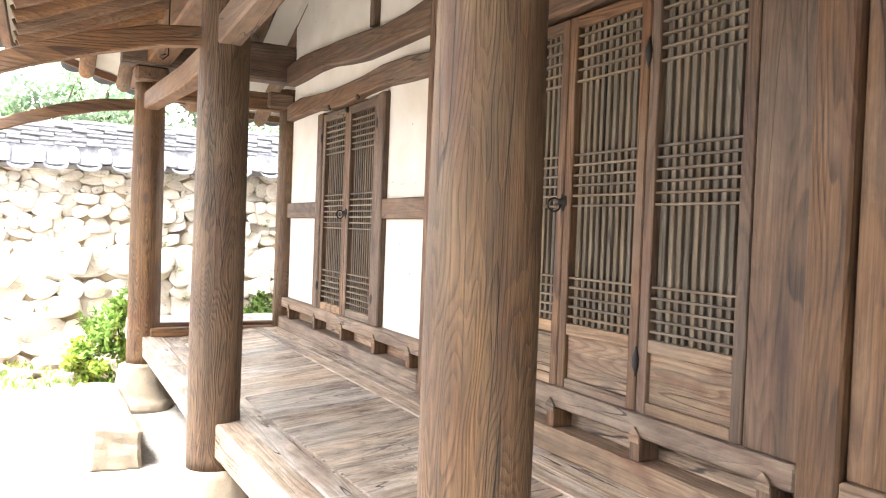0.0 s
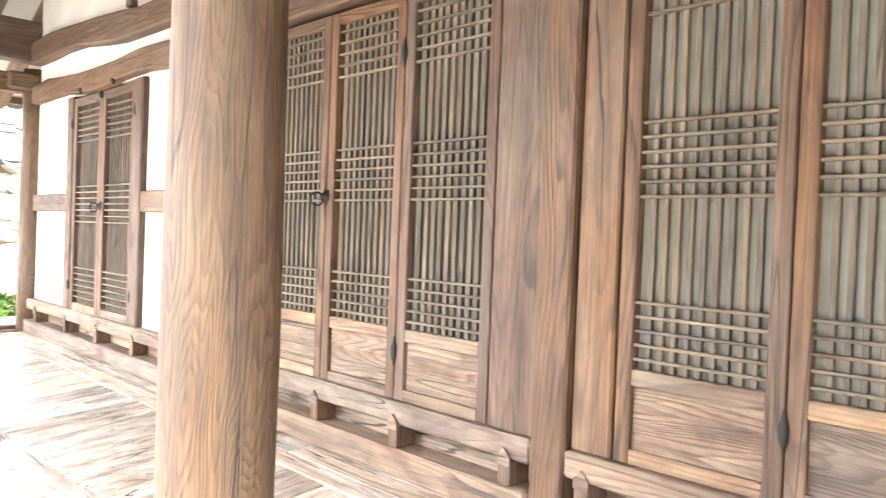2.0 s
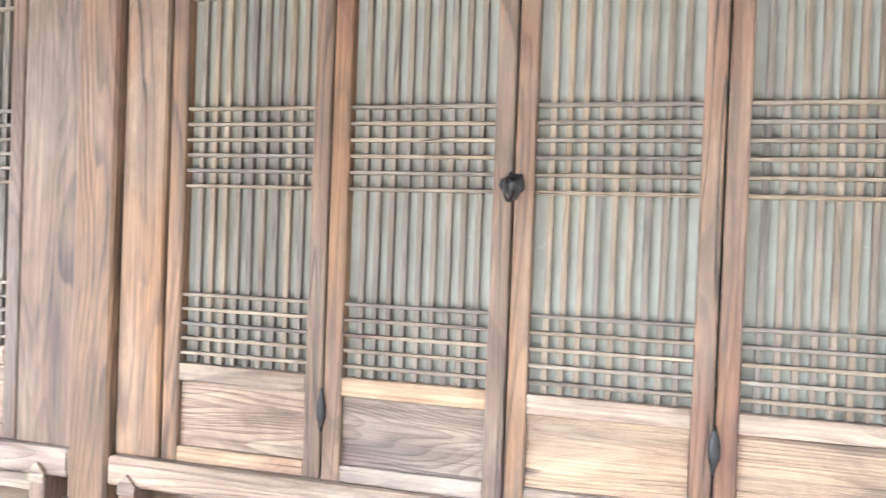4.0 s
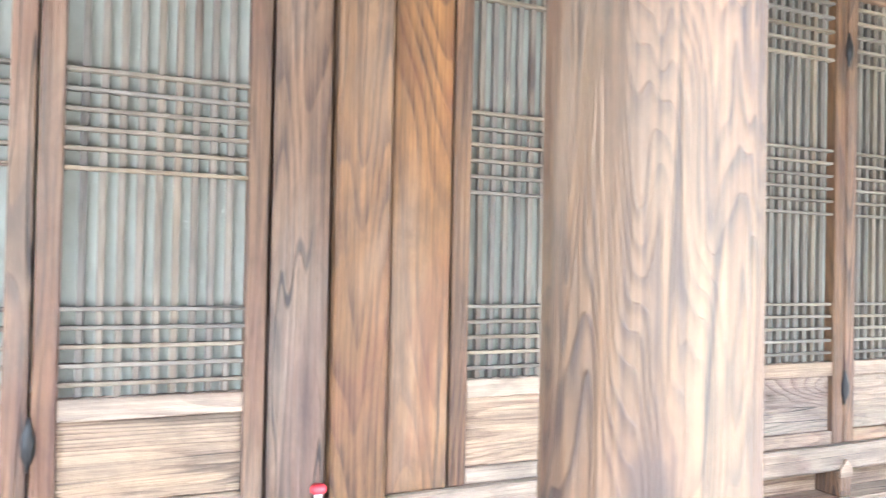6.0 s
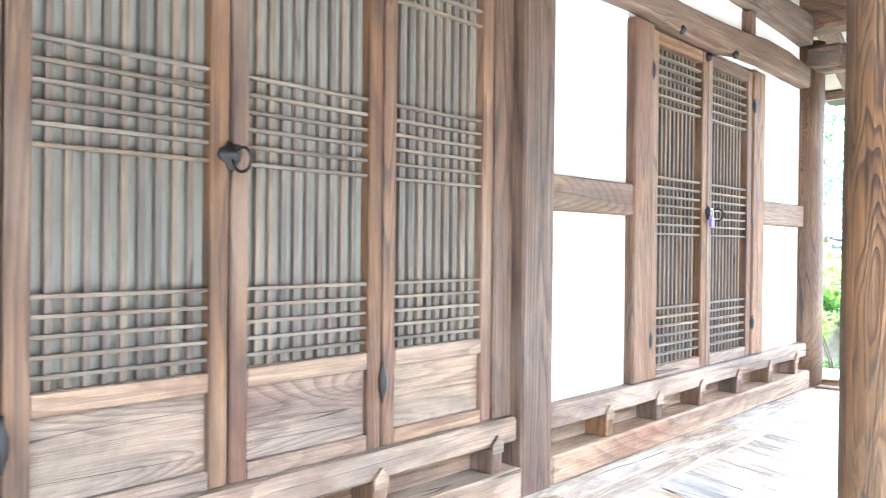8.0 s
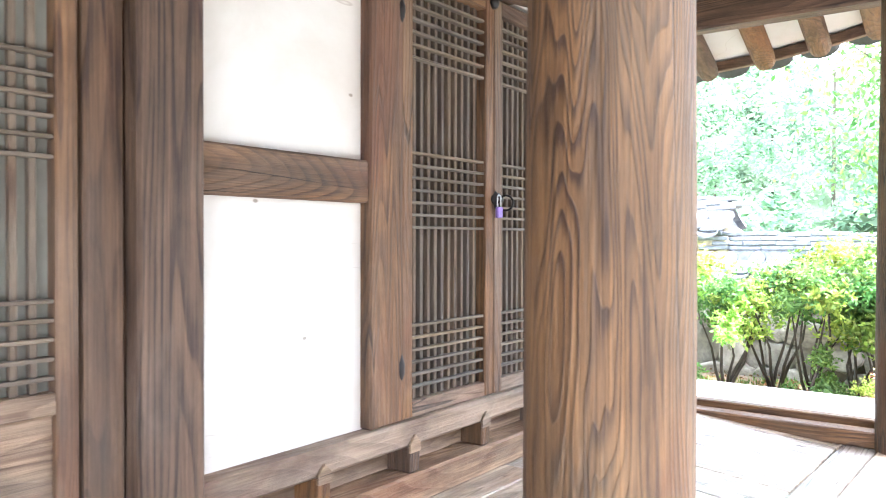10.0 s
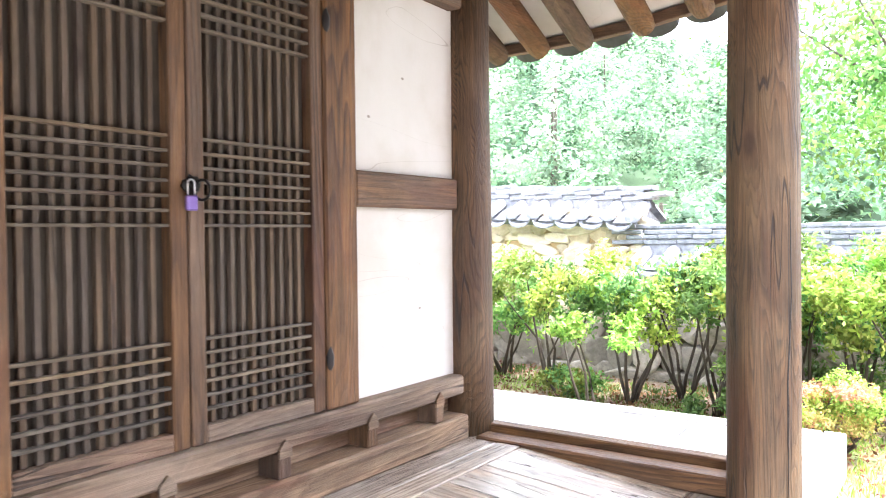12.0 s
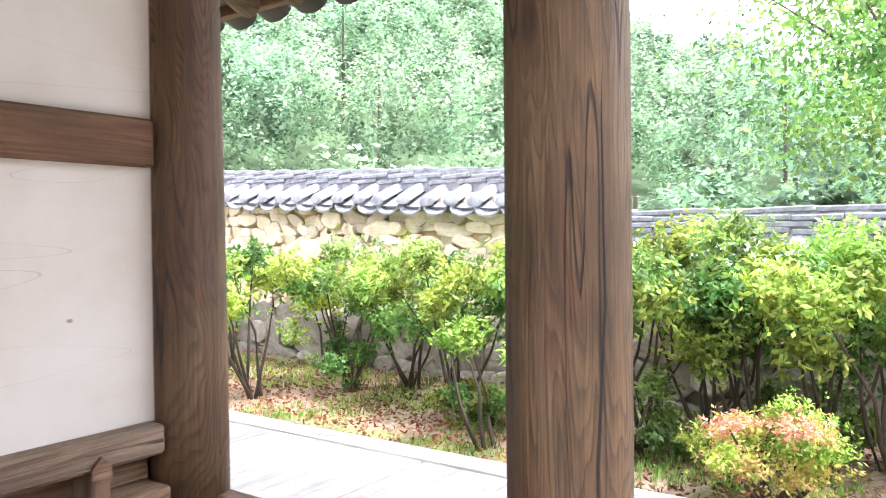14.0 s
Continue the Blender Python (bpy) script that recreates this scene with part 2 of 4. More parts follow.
PLASTER = plaster()
PAPER = paper("mulberry_paper", (0.2, 0.198, 0.166), (0.165, 0.16, 0.132), (0.36, 0.36, 0.32))
PAPER_DARK = paper("dark_brown_paper", (0.055, 0.044, 0.032), (0.038, 0.03, 0.022), (0.085, 0.072, 0.057))
GRANITE = stone("granite", (0.3, 0.25, 0.19), (0.42, 0.35, 0.26))
LIGHT_STONE = stone("pale_fieldstone", (0.55, 0.5, 0.43), (0.66, 0.61, 0.53), 0.25)
PALE_CLAY = stone("pale_clay_joint", (0.5, 0.4, 0.27), (0.6, 0.5, 0.36))
RUBBLE = stone("rubble_stone", (0.22, 0.195, 0.165), (0.34, 0.3, 0.25), 0.25)
OCHRE_STONE = stone("ochre_stone", (0.6, 0.5, 0.36), (0.72, 0.63, 0.49))
MUD = stone("yellow_clay", (0.46, 0.33, 0.16), (0.58, 0.44, 0.25))
JOINT = stone("dark_earth_joint", (0.17, 0.14, 0.1), (0.25, 0.21, 0.16), 0.4)
TILE = plain("grey_roof_tile", (0.2, 0.205, 0.22), 0.9, 0.0, 0.3)
TILE_DARK = plain("dark_tile_end", (0.035, 0.036, 0.04), 0.6)
IRON = plain("black_iron", (0.018, 0.016, 0.015), 0.5, 0.4)
VIOLET = plain("violet_padlock_body", (0.21, 0.13, 0.42), 0.35, 0.1, 0.08)
STEEL = plain("steel_shackle", (0.6, 0.6, 0.6), 0.3, 1.0, 0.05)
EARTH = earth()
BARK = plain("grey_brown_bark", (0.06, 0.046, 0.033), 0.9)
UNDERWOOD = plain("dark_undergrowth", (0.045, 0.08, 0.03), 0.95, 0.0, 0.5)
LEAF_BRIGHT = leaf("azalea_leaf", (0.14, 0.24, 0.035), (0.3, 0.42, 0.07), (0.46, 0.5, 0.13))
LEAF_DARK = leaf("dark_shrub_leaf", (0.07, 0.15, 0.04), (0.14, 0.25, 0.06), (0.24, 0.36, 0.09))
LEAF_RUST = leaf("rusty_azalea_leaf", (0.3, 0.3, 0.07), (0.4, 0.33, 0.1), (0.46, 0.2, 0.11))
LEAF_TREE = leaf("tree_leaf", (0.08, 0.18, 0.035), (0.16, 0.28, 0.06), (0.26, 0.37, 0.1))
# Far foliage: haze put into pale bluish greens, crown shadows into broad tone patches.
LEAF_WOOD_HAZED = leaf("hazed_forest_leaf", (0.17, 0.285, 0.165), (0.22, 0.345, 0.2), (0.31, 0.42, 0.23), 0.8, 0.3, (0.36, 0.64, 0.34, 1.5))
SPENT = leaf("spent_blossom", (0.28, 0.15, 0.07), (0.36, 0.2, 0.1), (0.58, 0.38, 0.34))
GRASS = leaf("grass_blade", (0.12, 0.22, 0.04), (0.24, 0.34, 0.07), (0.34, 0.38, 0.13))


# ---- building blocks ----
def part(name, bm, material, parent=None, label="", smooth=False):
    me = bpy.data.meshes.new(name)
    bm.to_mesh(me)
    bm.free()
    me.materials.append(material)
    if smooth:
        me.shade_smooth()
    ob = new(name, me)
    if parent:
        ob.parent = parent
    if label:
        tagged(ob, label)
    return ob


def shared(name, me, parent, m):
    """One more object on a mesh that others use too."""
    ob = new(name, me)
    ob.parent = parent
    ob.matrix_basis = m
    return ob


def thing(name, label, category, x=0, y=0, z=0, group="", kind=""):
    e = new(name)
    e.empty_display_size = 0.1
    e.location = (x, y, z)
    return tagged(e, label, category, group, kind)


def box(x0, x1, y0, y1, z0, z1, bevel=0.006, bm=None, jit=0.0):
    own = bm is None
    b = bmesh.new()
    vs = bmesh.ops.create_cube(b, size=1.0)["verts"]
    for v in vs:
        v.co = (x0 + (v.co.x + 0.5) * (x1 - x0), y0 + (v.co.y + 0.5) * (y1 - y0), z0 + (v.co.z + 0.5) * (z1 - z0))
        if jit:
            v.co += Vector((random.uniform(-jit, jit), random.uniform(-jit, jit), random.uniform(-jit, jit)))
    if bevel:
        bmesh.ops.bevel(b, geom=list(b.edges), offset=bevel, segments=1, affect="EDGES")
    if own:
        return b
    me = bpy.data.meshes.new("tmp")
    b.to_mesh(me)
    b.free()
    bm.from_mesh(me)
    bpy.data.meshes.remove(me)
    return bm


def lathe(points, seg=20, wob=0.0, seed=0, cap=True):
    """A turned solid round z from (radius, z) pairs; wob: how uneven its girth is."""
    bm = bmesh.new()
    rows = []
    for r, z in points:
        row = []
        for i in range(seg):
            a = 2 * math.pi * i / seg
            k = 1 + wob * noise.noise(Vector((math.cos(a) * 1.3 + seed * 7.1, math.sin(a) * 1.3, z * 1.4)))
            row.append(bm.verts.new((r * k * math.cos(a), r * k * math.sin(a), z)))
        rows.append(row)
    for a, b in zip(rows, rows[1:]):
        for i in range(seg):
            bm.faces.new((a[i], a[(i + 1) % seg], b[(i + 1) % seg], b[i]))
    if cap:
        bm.faces.new(rows[0][::-1])
        bm.faces.new(rows[-1])
    return bm


def swept(points, size, seg=8, square=False, bm=None):
    """A timber or limb along a line of points; size: (half width, half height) pairs or radii along it."""
    own = bm is None
    bm = bm or bmesh.new()
    pts = [Vector(p) for p in points]
    rows = []
    for i, p in enumerate(pts):
        d = (pts[min(i + 1, len(pts) - 1)] - pts[max(i - 1, 0)]).normalized()
        ref = Vector((0, 0, 1)) if abs(d.z) < 0.9 else Vector((1, 0, 0))
        s = d.cross(ref).normalized()
        u = s.cross(d).normalized()
        w = size[i] if isinstance(size, list) else size
        hw, hh = w if isinstance(w, tuple) else (w, w)
        if square:
            c = 0.86
            prof = [(-c, -1), (c, -1), (1, -c), (1, c), (c, 1), (-c, 1), (-1, c), (-1, -c)]
        else:
            prof = [(math.cos(2 * math.pi * k / seg), math.sin(2 * math.pi * k / seg)) for k in range(seg)]
        rows.append([bm.verts.new(p + s * a * hw + u * b * hh) for a, b in prof])
    n = len(rows[0])
    for a, b in zip(rows, rows[1:]):
        for k in range(n):
            bm.faces.new((a[k], a[(k + 1) % n], b[(k + 1) % n], b[k]))
    bm.faces.new(rows[0][::-1])
    bm.faces.new(rows[-1])
    return bm


# ---- the hall: ground and floor ----
GROUND = -0.5
gb = bmesh.new()
xs = [-300, -120, -60, -30, -18] + [-14 + i * 0.5 for i in range(61)] + [20, 26, 40, 70, 130, 300]
ys = [-300, -100, -40, -20, -12] + [-8 + i * 0.5 for i in range(33)] + [12, 18, 30, 60, 120, 300]
grid = {}
for i, gx in enumerate(xs):
    for j, gy in enumerate(ys):
        gz = GROUND - (0.14 if gx < -3 else 0.14 * max(0, min(1, (-0.5 - gx) / 2.5)))
        if 7.9 < gx < 18 or gx < -7.7:
            gz += 0.03 * noise.noise(Vector((gx * 0.8, gy * 0.8, 0)))
        if 7.9 < gx < 18:
            gz += 0.04
        grid[i, j] = gb.verts.new((gx, gy, gz))
for i in range(len(xs) - 1):
    for j in range(len(ys) - 1):
        gb.faces.new((grid[i, j], grid[i + 1, j], grid[i + 1, j + 1], grid[i, j + 1]))
tagged(part("ground", gb, EARTH, smooth=True), "pale sandy yard and mossy garden earth round the hall", "ground", kind="structure")

COLS = [(-7.0, -1.25, 0.135), (-3.83, -1.265, 0.131), (-1.31, -1.185, 0.131), (1.28, -1.15, 0.133), (3.765, -1.218, 0.127), (6.74, -1.325, 0.123)]
END_L, END_R = -6.93, 6.83


def floor_z(y):
    """The porch planks rise a little towards the wall, to shed rain."""
    return 0.065 * max(0.0, min(1.0, (y + 0.9) / 0.56))


def front(x):
    """The line of the porch's front edge."""
    for (xa, ya, _), (xb, yb, _) in zip(COLS, COLS[1:]):
        if x <= xb:
            k = (x - xa) / (xb - xa)
            return ya + (yb - ya) * max(k, 0) - 0.02
    return COLS[-1][1] - 0.03


# ---- porch columns and their stones ----
def rough_block(bm, cuts, amount, freq, seed):
    """Breaks up a hewn block: finer faces and an uneven skin."""
    bmesh.ops.subdivide_edges(bm, edges=list(bm.edges), cuts=cuts, use_grid_fill=True)
    for v in bm.verts:
        p = v.co * freq + Vector((seed, 0, 0))
        v.co += Vector((noise.noise(p), noise.noise(p + Vector((9, 0, 0))), noise.noise(p + Vector((0, 9, 0))))) * amount
    return bm


def porch_column(i, x, y, r):
    top = 2.22
    foot = -0.24
    prof = [(r * 1.03, foot), (r * 1.02, foot + 0.3), (r * 1.01, 0.6), (r, 1.1), (r * 0.975, 1.7), (r * 0.95, top)]
    c = thing("porch_column", "round weathered pine column standing on a granite base stone", "column", x, y, foot, "porch columns")
    fine = []
    for (ra, za), (rb, zb) in zip(prof, prof[1:]):
        for s in range(5):
            k = s / 5
            fine.append((ra + (rb - ra) * k, za + (zb - za) * k - foot))
    fine.append((r * 0.95, top - foot))
    part("shaft", lathe(fine, 28, 0.035, i), COLUMN, c, smooth=True)
    # capital block and the short bracket arm on it
    part("capital", box(-0.14, 0.14, -0.14, 0.14, top - foot, top - foot + 0.15, 0.025), WOOD["x"], c)
    if i == 5:
        part("drying_crack", swept([(-0.075, -0.099, 0.3), (-0.078, -0.096, 0.7), (-0.062, -0.1035, 1.0), (-0.066, -0.1, 1.35), (-0.06, -0.102, 1.6)], [0.002, 0.004, 0.005, 0.004, 0.002], 5), IRON, c, "long dark drying crack")
    b = thing("column_base", "flared rough granite base stone under a column", "base stone", x, y, GROUND - 0.14, "column base stones")
    part("stone", rough_block(lathe([(r * 2.1, 0), (r * 2.05, 0.06), (r * 1.72, 0.1), (r * 1.6, 0.19), (r * 1.52, 0.28), (r * 1.45, 0.35), (r * 1.38, 0.385), (r * 1.2, 0.4)], 26, 0.1, i + 20), 1, 0.012, 22.0, i), GRANITE, b, smooth=True)


for i, (cx, cy, cr) in enumerate(COLS):
    porch_column(i, cx, cy, cr)

for x, r, s in ((END_L, 0.105, 3), (END_R, 0.115, 4)):
    c = thing("corner_column", "round weathered pine corner column where plaster wall and porch meet", "column", x, 0.0, -0.02, "corner columns")
    part("shaft", lathe([(r * 1.04, 0), (r * 1.02, 0.5), (r, 1.0), (r * 0.98, 1.6), (r * 0.96, 2.32)], 24, 0.04, s), COLUMN, c, smooth=True)
    part("capital", box(-0.1, 0.1, -0.24, 0.1, 2.13, 2.28, 0.02), WOOD["y"], c)

# ---- wall posts, sills, rails of the facade ----
WALL_POSTS = [(-3.76, 0.092, 0.062), (-1.237, 0.069, 0.046), (1.266, 0.073, 0.046), (3.775, 0.092, 0.062)]
for x, half, proud in WALL_POSTS:
    p = thing("wall_post", "square planed pine post of the facade", "post", x, -0.02, 0, "facade posts")
    part("post", box(-half, half, -proud, 0.12, 0.002, 3.0, 0.009), WOOD["z"], p)

EDGES = [END_L + 0.115] + [e for x, half, _ in WALL_POSTS for e in (x - half, x + half)] + [END_R - 0.125]
BAYS = list(zip(EDGES[0::2], EDGES[1::2]))
CENTRES = [-5.29, -2.555, 0.012, 2.55, 5.275]
BLOCKS = [(-6.56, -5.84, -5.2, -4.57, -4.02), (-3.62, -3.09, -2.535, -1.993, -1.41), (-1.09, -0.54, 0.012, 0.565, 1.11), (1.42, 1.94, 2.463, 3.026, 3.56), (4.29, 4.72, 5.16, 5.61, 6.06, 6.5)]
random.seed(5)
for b, (x0, x1) in enumerate(BAYS):
    base = thing("floor_beam", "low washed-out pine beam lying on the porch floor along the wall", "beam", (x0 + x1) / 2, 0, 0.066, "floor beams")
    h = (x1 - x0) / 2
    part("beam", box(-h, h, -0.085, 0.1, 0, 0.108, 0.008), SILL, base)
    rec = thing("recess_board", "grey pine board set back between floor beam and sill", "board", (x0 + x1) / 2, 0, 0.175, "recess boards")
    part("board", box(-h, h, 0.03, 0.09, 0, 0.088, 0.003), SILL, rec)
    sill = thing("door_sill", "thick weathered pine sill beam under doors and plaster panels", "sill", (x0 + x1) / 2, 0, 0.263, "sill beams")
    part("beam", box(-h, h, -0.062, 0.1, 0, 0.086, 0.009), SILL, sill)
    for bx in BLOCKS[b]:
        blk = thing("spacer_block", "small gabled pine block between floor beam and sill", "block", bx, -0.008, 0.175, "spacer blocks")
        bb = box(-0.028, 0.028, -0.062, 0.06, 0, 0.087, 0.004)
        bb2 = bmesh.new()
        prof = [(-0.028, 0.07), (0.028, 0.07), (0.028, 0.1), (0.0, 0.13), (-0.028, 0.1)]
        lo = [bb2.verts.new((px, -0.067, pz)) for px, pz in prof]
        hi = [bb2.verts.new((px, -0.058, pz)) for px, pz in prof]
        bb2.faces.new(lo)
        bb2.faces.new(hi[::-1])
        for q in range(5):
            bb2.faces.new((lo[q], hi[q], hi[(q + 1) % 5], lo[(q + 1) % 5]))
        bmesh.ops.recalc_face_normals(bb2, faces=bb2.faces)
        part("block", bb, WOOD["z"], blk)
        part("gable_tip", bb2, SILL, blk)


# ---- lattice doors ----
def lattice_leaf(name, label, width, z0, z1, lat0, lat1, stile, bands, nv, panel, group):
    """A door leaf: two stiles, rails, paper, bars, and a board below where panel is set. Origin at its lower left front corner."""
    d = thing(name, label, "door", 0, 0, z0, group)
    H = z1 - z0
    gap = 0.003
    deep = 0.009 if panel else 0.018
    for x0 in (gap, width - stile):
        part("stile", box(x0, x0 + stile - gap, -0.03, 0.019, 0, H, 0.004), WOOD["z"], d)
    part("rail", box(stile, width - stile, -0.028, 0.01, lat1 - z0, H, 0.003), WOOD["x"], d)
    mid = lat0 - z0
    if panel:
        part("rail", box(stile, width - stile, -0.028, 0.01, mid - 0.05, mid, 0.003), SILL, d)
        part("rail", box(stile, width - stile, -0.028, 0.01, 0, 0.045, 0.003), SILL, d)
        part("lower_panel", box(stile, width - stile, -0.012, 0.004, 0.045, mid - 0.05, 0.002), PANEL, d, "grained grey-brown pine board panel")
    else:
        part("rail", box(stile, width - stile, -0.028, 0.01, 0, mid, 0.003), SILL, d)
    part("paper", box(stile - 0.004, width - stile + 0.004, deep, deep + 0.004, mid - 0.01, lat1 - z0 + 0.01, 0), PAPER if panel else PAPER_DARK, d, "pale grey-green mulberry paper" if panel else "dark brown mulberry paper")
    lw = width - 2 * stile
    vb = box(-0.0085, 0.0085, -0.009 if panel else -0.003, deep, 0, lat1 - lat0, 0.002)
    first = part("upright_bar", vb, LATZ if panel else LAT_SHADED, d)
    first.location = (stile + lw / (nv + 1), 0, mid)
    for k in range(1, nv):
        shared("upright_bar", first.data, d, pose(stile + lw * (k + 1) / (nv + 1), 0, mid))
    hb = box(stile, width - stile, -0.021, 0.004, -0.005, 0.005, 0.0015)
    hfirst = None
    for z in bands:
        if hfirst is None:
            hfirst = part("cross_bar", hb, LATX, d)
            hfirst.location = (0, 0, z - z0)
        else:
            shared("cross_bar", hfirst.data, d, pose(0, 0, z - z0))
    return d


def rows(a, b, n):
    return [a + (b - a) * k / (n - 1) for k in range(n)]


tall_bands = rows(0.668, 0.838, 5) + rows(1.155, 1.378, 6) + rows(1.70, 1.90, 5)
door_bands = rows(0.452, 0.67, 6) + rows(1.017, 1.28, 7) + rows(1.615, 1.84, 6)
LW = 0.511
leaf0 = lattice_leaf("lattice_door", "tall pine lattice door leaf with paper and a board panel", LW, 0.35, 1.985, 0.637, 1.935, 0.054, tall_bands, 9, True, "lattice door leaves")
DW = 0.578
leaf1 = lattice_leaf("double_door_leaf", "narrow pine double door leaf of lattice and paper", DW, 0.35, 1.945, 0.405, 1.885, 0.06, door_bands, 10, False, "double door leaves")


def ring_handle(x, z, fr, side=-1):
    """Iron ring on a plate, on a door set."""
    h = part("ring_handle", lathe([(0.034, 0.0), (0.03, 0.005), (0.016, 0.01), (0.012, 0.03)], 14, 0.45, 5), IRON, fr, "black iron ring pull on a scorched stile", True)
    h.matrix_basis = pose(x - fr.location.x, -0.032, z - fr.location.z, 90)
    pts = [(0, 0.03 * math.cos(a), 0.03 * math.sin(a)) for a in [2 * math.pi * k / 16 for k in range(17)]]
    rg = part("ring", swept(pts, 0.0045, 6), IRON, h, smooth=True)
    rg.matrix_basis = pose(0, 0, 0, -90) @ pose(0.003 * side, -0.046, -0.014, 0, 0, 12 * side)
    return h


def hinge(x, z, fr, long=0.06):
    h = part("hinge", lathe([(0.003, -long), (0.006, -long * 0.7), (0.014, -long * 0.35), (0.015, long * 0.2), (0.008, long * 0.6), (0.003, long)], 10, 0.3, x), IRON, fr, "dark forged iron pivot hinge", True)
    h.matrix_basis = pose(x - fr.location.x, -0.034, z - fr.location.z)


placed = False
for b in (1, 2, 3):
    c = CENTRES[b]
    for k in range(4):
        m = pose(c + (k - 2) * LW, 0, 0.35)
        if not placed:
            leaf0.matrix_basis = m
            placed = True
        else:
            copy_thing(leaf0, m)
    # jambs and lintel
    x0, x1 = BAYS[b]
    fr = thing("door_frame", "broad pine jambs and lintel round four lattice leaves", "door frame", c, 0, 0.349, "door frames")
    for a0, a1 in ((x0, c - 2 * LW), (c + 2 * LW, x1)):
        part("jamb", box(a0 - c + 0.006, a1 - c - 0.006, -0.037, 0.06, 0, 1.665, 0.007), WOOD["z"], fr)
    part("lintel", box(x0 - c, x1 - c, -0.06, 0.06, 1.665, 1.845, 0.012), WOOD["x"], fr)
    ring_handle(c, 1.172, fr, -1 if b != 3 else 1)
    for k in (-1, 1):
        hinge(c + k * LW, 0.545, fr)
        hinge(c + k * LW, 1.74, fr)

placed = False
for b in (0, 4):
    c = CENTRES[b]
    for k in (-1, 0):
        m = pose(c + k * DW, 0, 0.35)
        if not placed:
            leaf1.matrix_basis = m
            placed = True
        else:
            copy_thing(leaf1, m)
    fr = thing("door_frame", "weathered pine posts and head beam round a double door", "door frame", c, 0, 0.349, "door frames")
    JW = 0.17 if b == 4 else 0.125
    for k in (-1, 1):
        a0, a1 = sorted((k * DW, k * (DW + JW)))
        part("jamb", box(a0, a1, -0.04, 0.07, 0, 1.615, 0.008), WOOD["z"], fr)
    x0, x1 = BAYS[b]
    n = 8
    pts = [(x0 - c + (x1 - x0) * k / n, -0.005, 1.69 + 0.02 * math.sin(k * 1.3) + (0.03 * (1 - k / n) if b == 0 else 0.03 * k / n)) for k in range(n + 1)]
    part("head_beam", swept(pts, [(0.06, 0.072 + 0.008 * math.sin(k * 2.1)) for k in range(n + 1)], square=True), WOOD["x"], fr)
    ring_handle(c + 0.012, 1.135, fr, 1)
    for k in (-1, 1):
        hinge(c + k * (DW + 0.012), 0.535, fr, 0.062)
        hinge(c + k * (DW + 0.012), 1.755, fr, 0.062)
    for k in (-0.62, -0.02, 0.45):
        part("stud", lathe([(0.024, 0), (0.021, 0.014), (0.008, 0.024)], 10, 0.2, k), IRON, fr, "dark iron stud", True).matrix_basis = pose(k * DW, -0.032 if abs(k) < 0.1 else -0.055, (1.57 if abs(k) < 0.1 else 1.63), 90)
    # middle rails beside the door
    for a0, a1 in ((x0, c - DW - JW), (c + DW + JW, x1)):
        r = thing("wall_rail", "pine rail across the plaster panel", "rail", (a0 + a1) / 2, 0, 1.092, "wall rails")
        part("rail", box(-(a1 - a0) / 2, (a1 - a0) / 2, -0.035, 0.06, 0, 0.138, 0.008), WOOD["x"], r)
    # bowed tie beam over the plaster strip
    tb = thing("bowed_beam", "naturally bowed pine beam above the door head", "beam", c, 0, 2.2, "bowed beams")
    sgn = 1 if b == 0 else -1
    pts = [(x0 - c + (x1 - x0) * k / n, -0.01, 0.125 + 0.03 * math.sin(k / n * math.pi * 2) + ((0.09 * (1 - k / n)) if b == 0 else (-0.01 + 0.10 * math.sin(k / n * math.pi * 0.85)))) for k in range(n + 1)]
    part("beam", swept(pts, [(0.07, 0.09 + 0.01 * math.sin(k * 1.7)) for k in range(n + 1)], square=True), WOOD["x"], tb)
    st = thing("strut", "short pine strut in the upper plaster", "strut", c + (0.42 if b == 0 else 0.55), 0, 2.08 if b == 4 else 2.46, "wall struts")
    part("strut", box(-0.04, 0.04, -0.04, 0.04, 0, 0.2 if b == 4 else 0.5, 0.006), WOOD["z"], st)

# padlock on the ring of the far double door
pl = thing("padlock", "small violet padlock with a steel shackle hanging on the door ring", "padlock", CENTRES[4] - 0.012, -0.062, 1.06)
part("body", box(-0.019, 0.019, -0.008, 0.008, 0, 0.045, 0.004), VIOLET, pl)
arc = [(-0.012, 0, 0.043), (-0.012, 0, 0.075)] + [(-0.012 * math.cos(a), 0, 0.08 + 0.012 * math.sin(a)) for a in [math.pi * k / 6 for k in range(7)]] + [(0.012, 0, 0.075), (0.012, 0, 0.043)]
part("shackle", swept(arc, 0.003, 6), STEEL, pl, smooth=True)

# red-capped bit left on the sill beside the post
rc = thing("plastic_cap", "small red plastic cap on a pale stub standing on the sill", "cap", 1.165, -0.052, 0.348)
part("stub", lathe([(0.009, 0.0), (0.01, 0.02), (0.009, 0.035)], 12), DECK_GLARE["y"], rc, "pale stub", True)
part("cap", lathe([(0.012, 0.031), (0.02, 0.035), (0.021, 0.045), (0.015, 0.053), (0.004, 0.055)], 14), plain("red_plastic", (0.5, 0.03, 0.04), 0.4, 0.0, 0.1), rc, "red plastic cap", True)

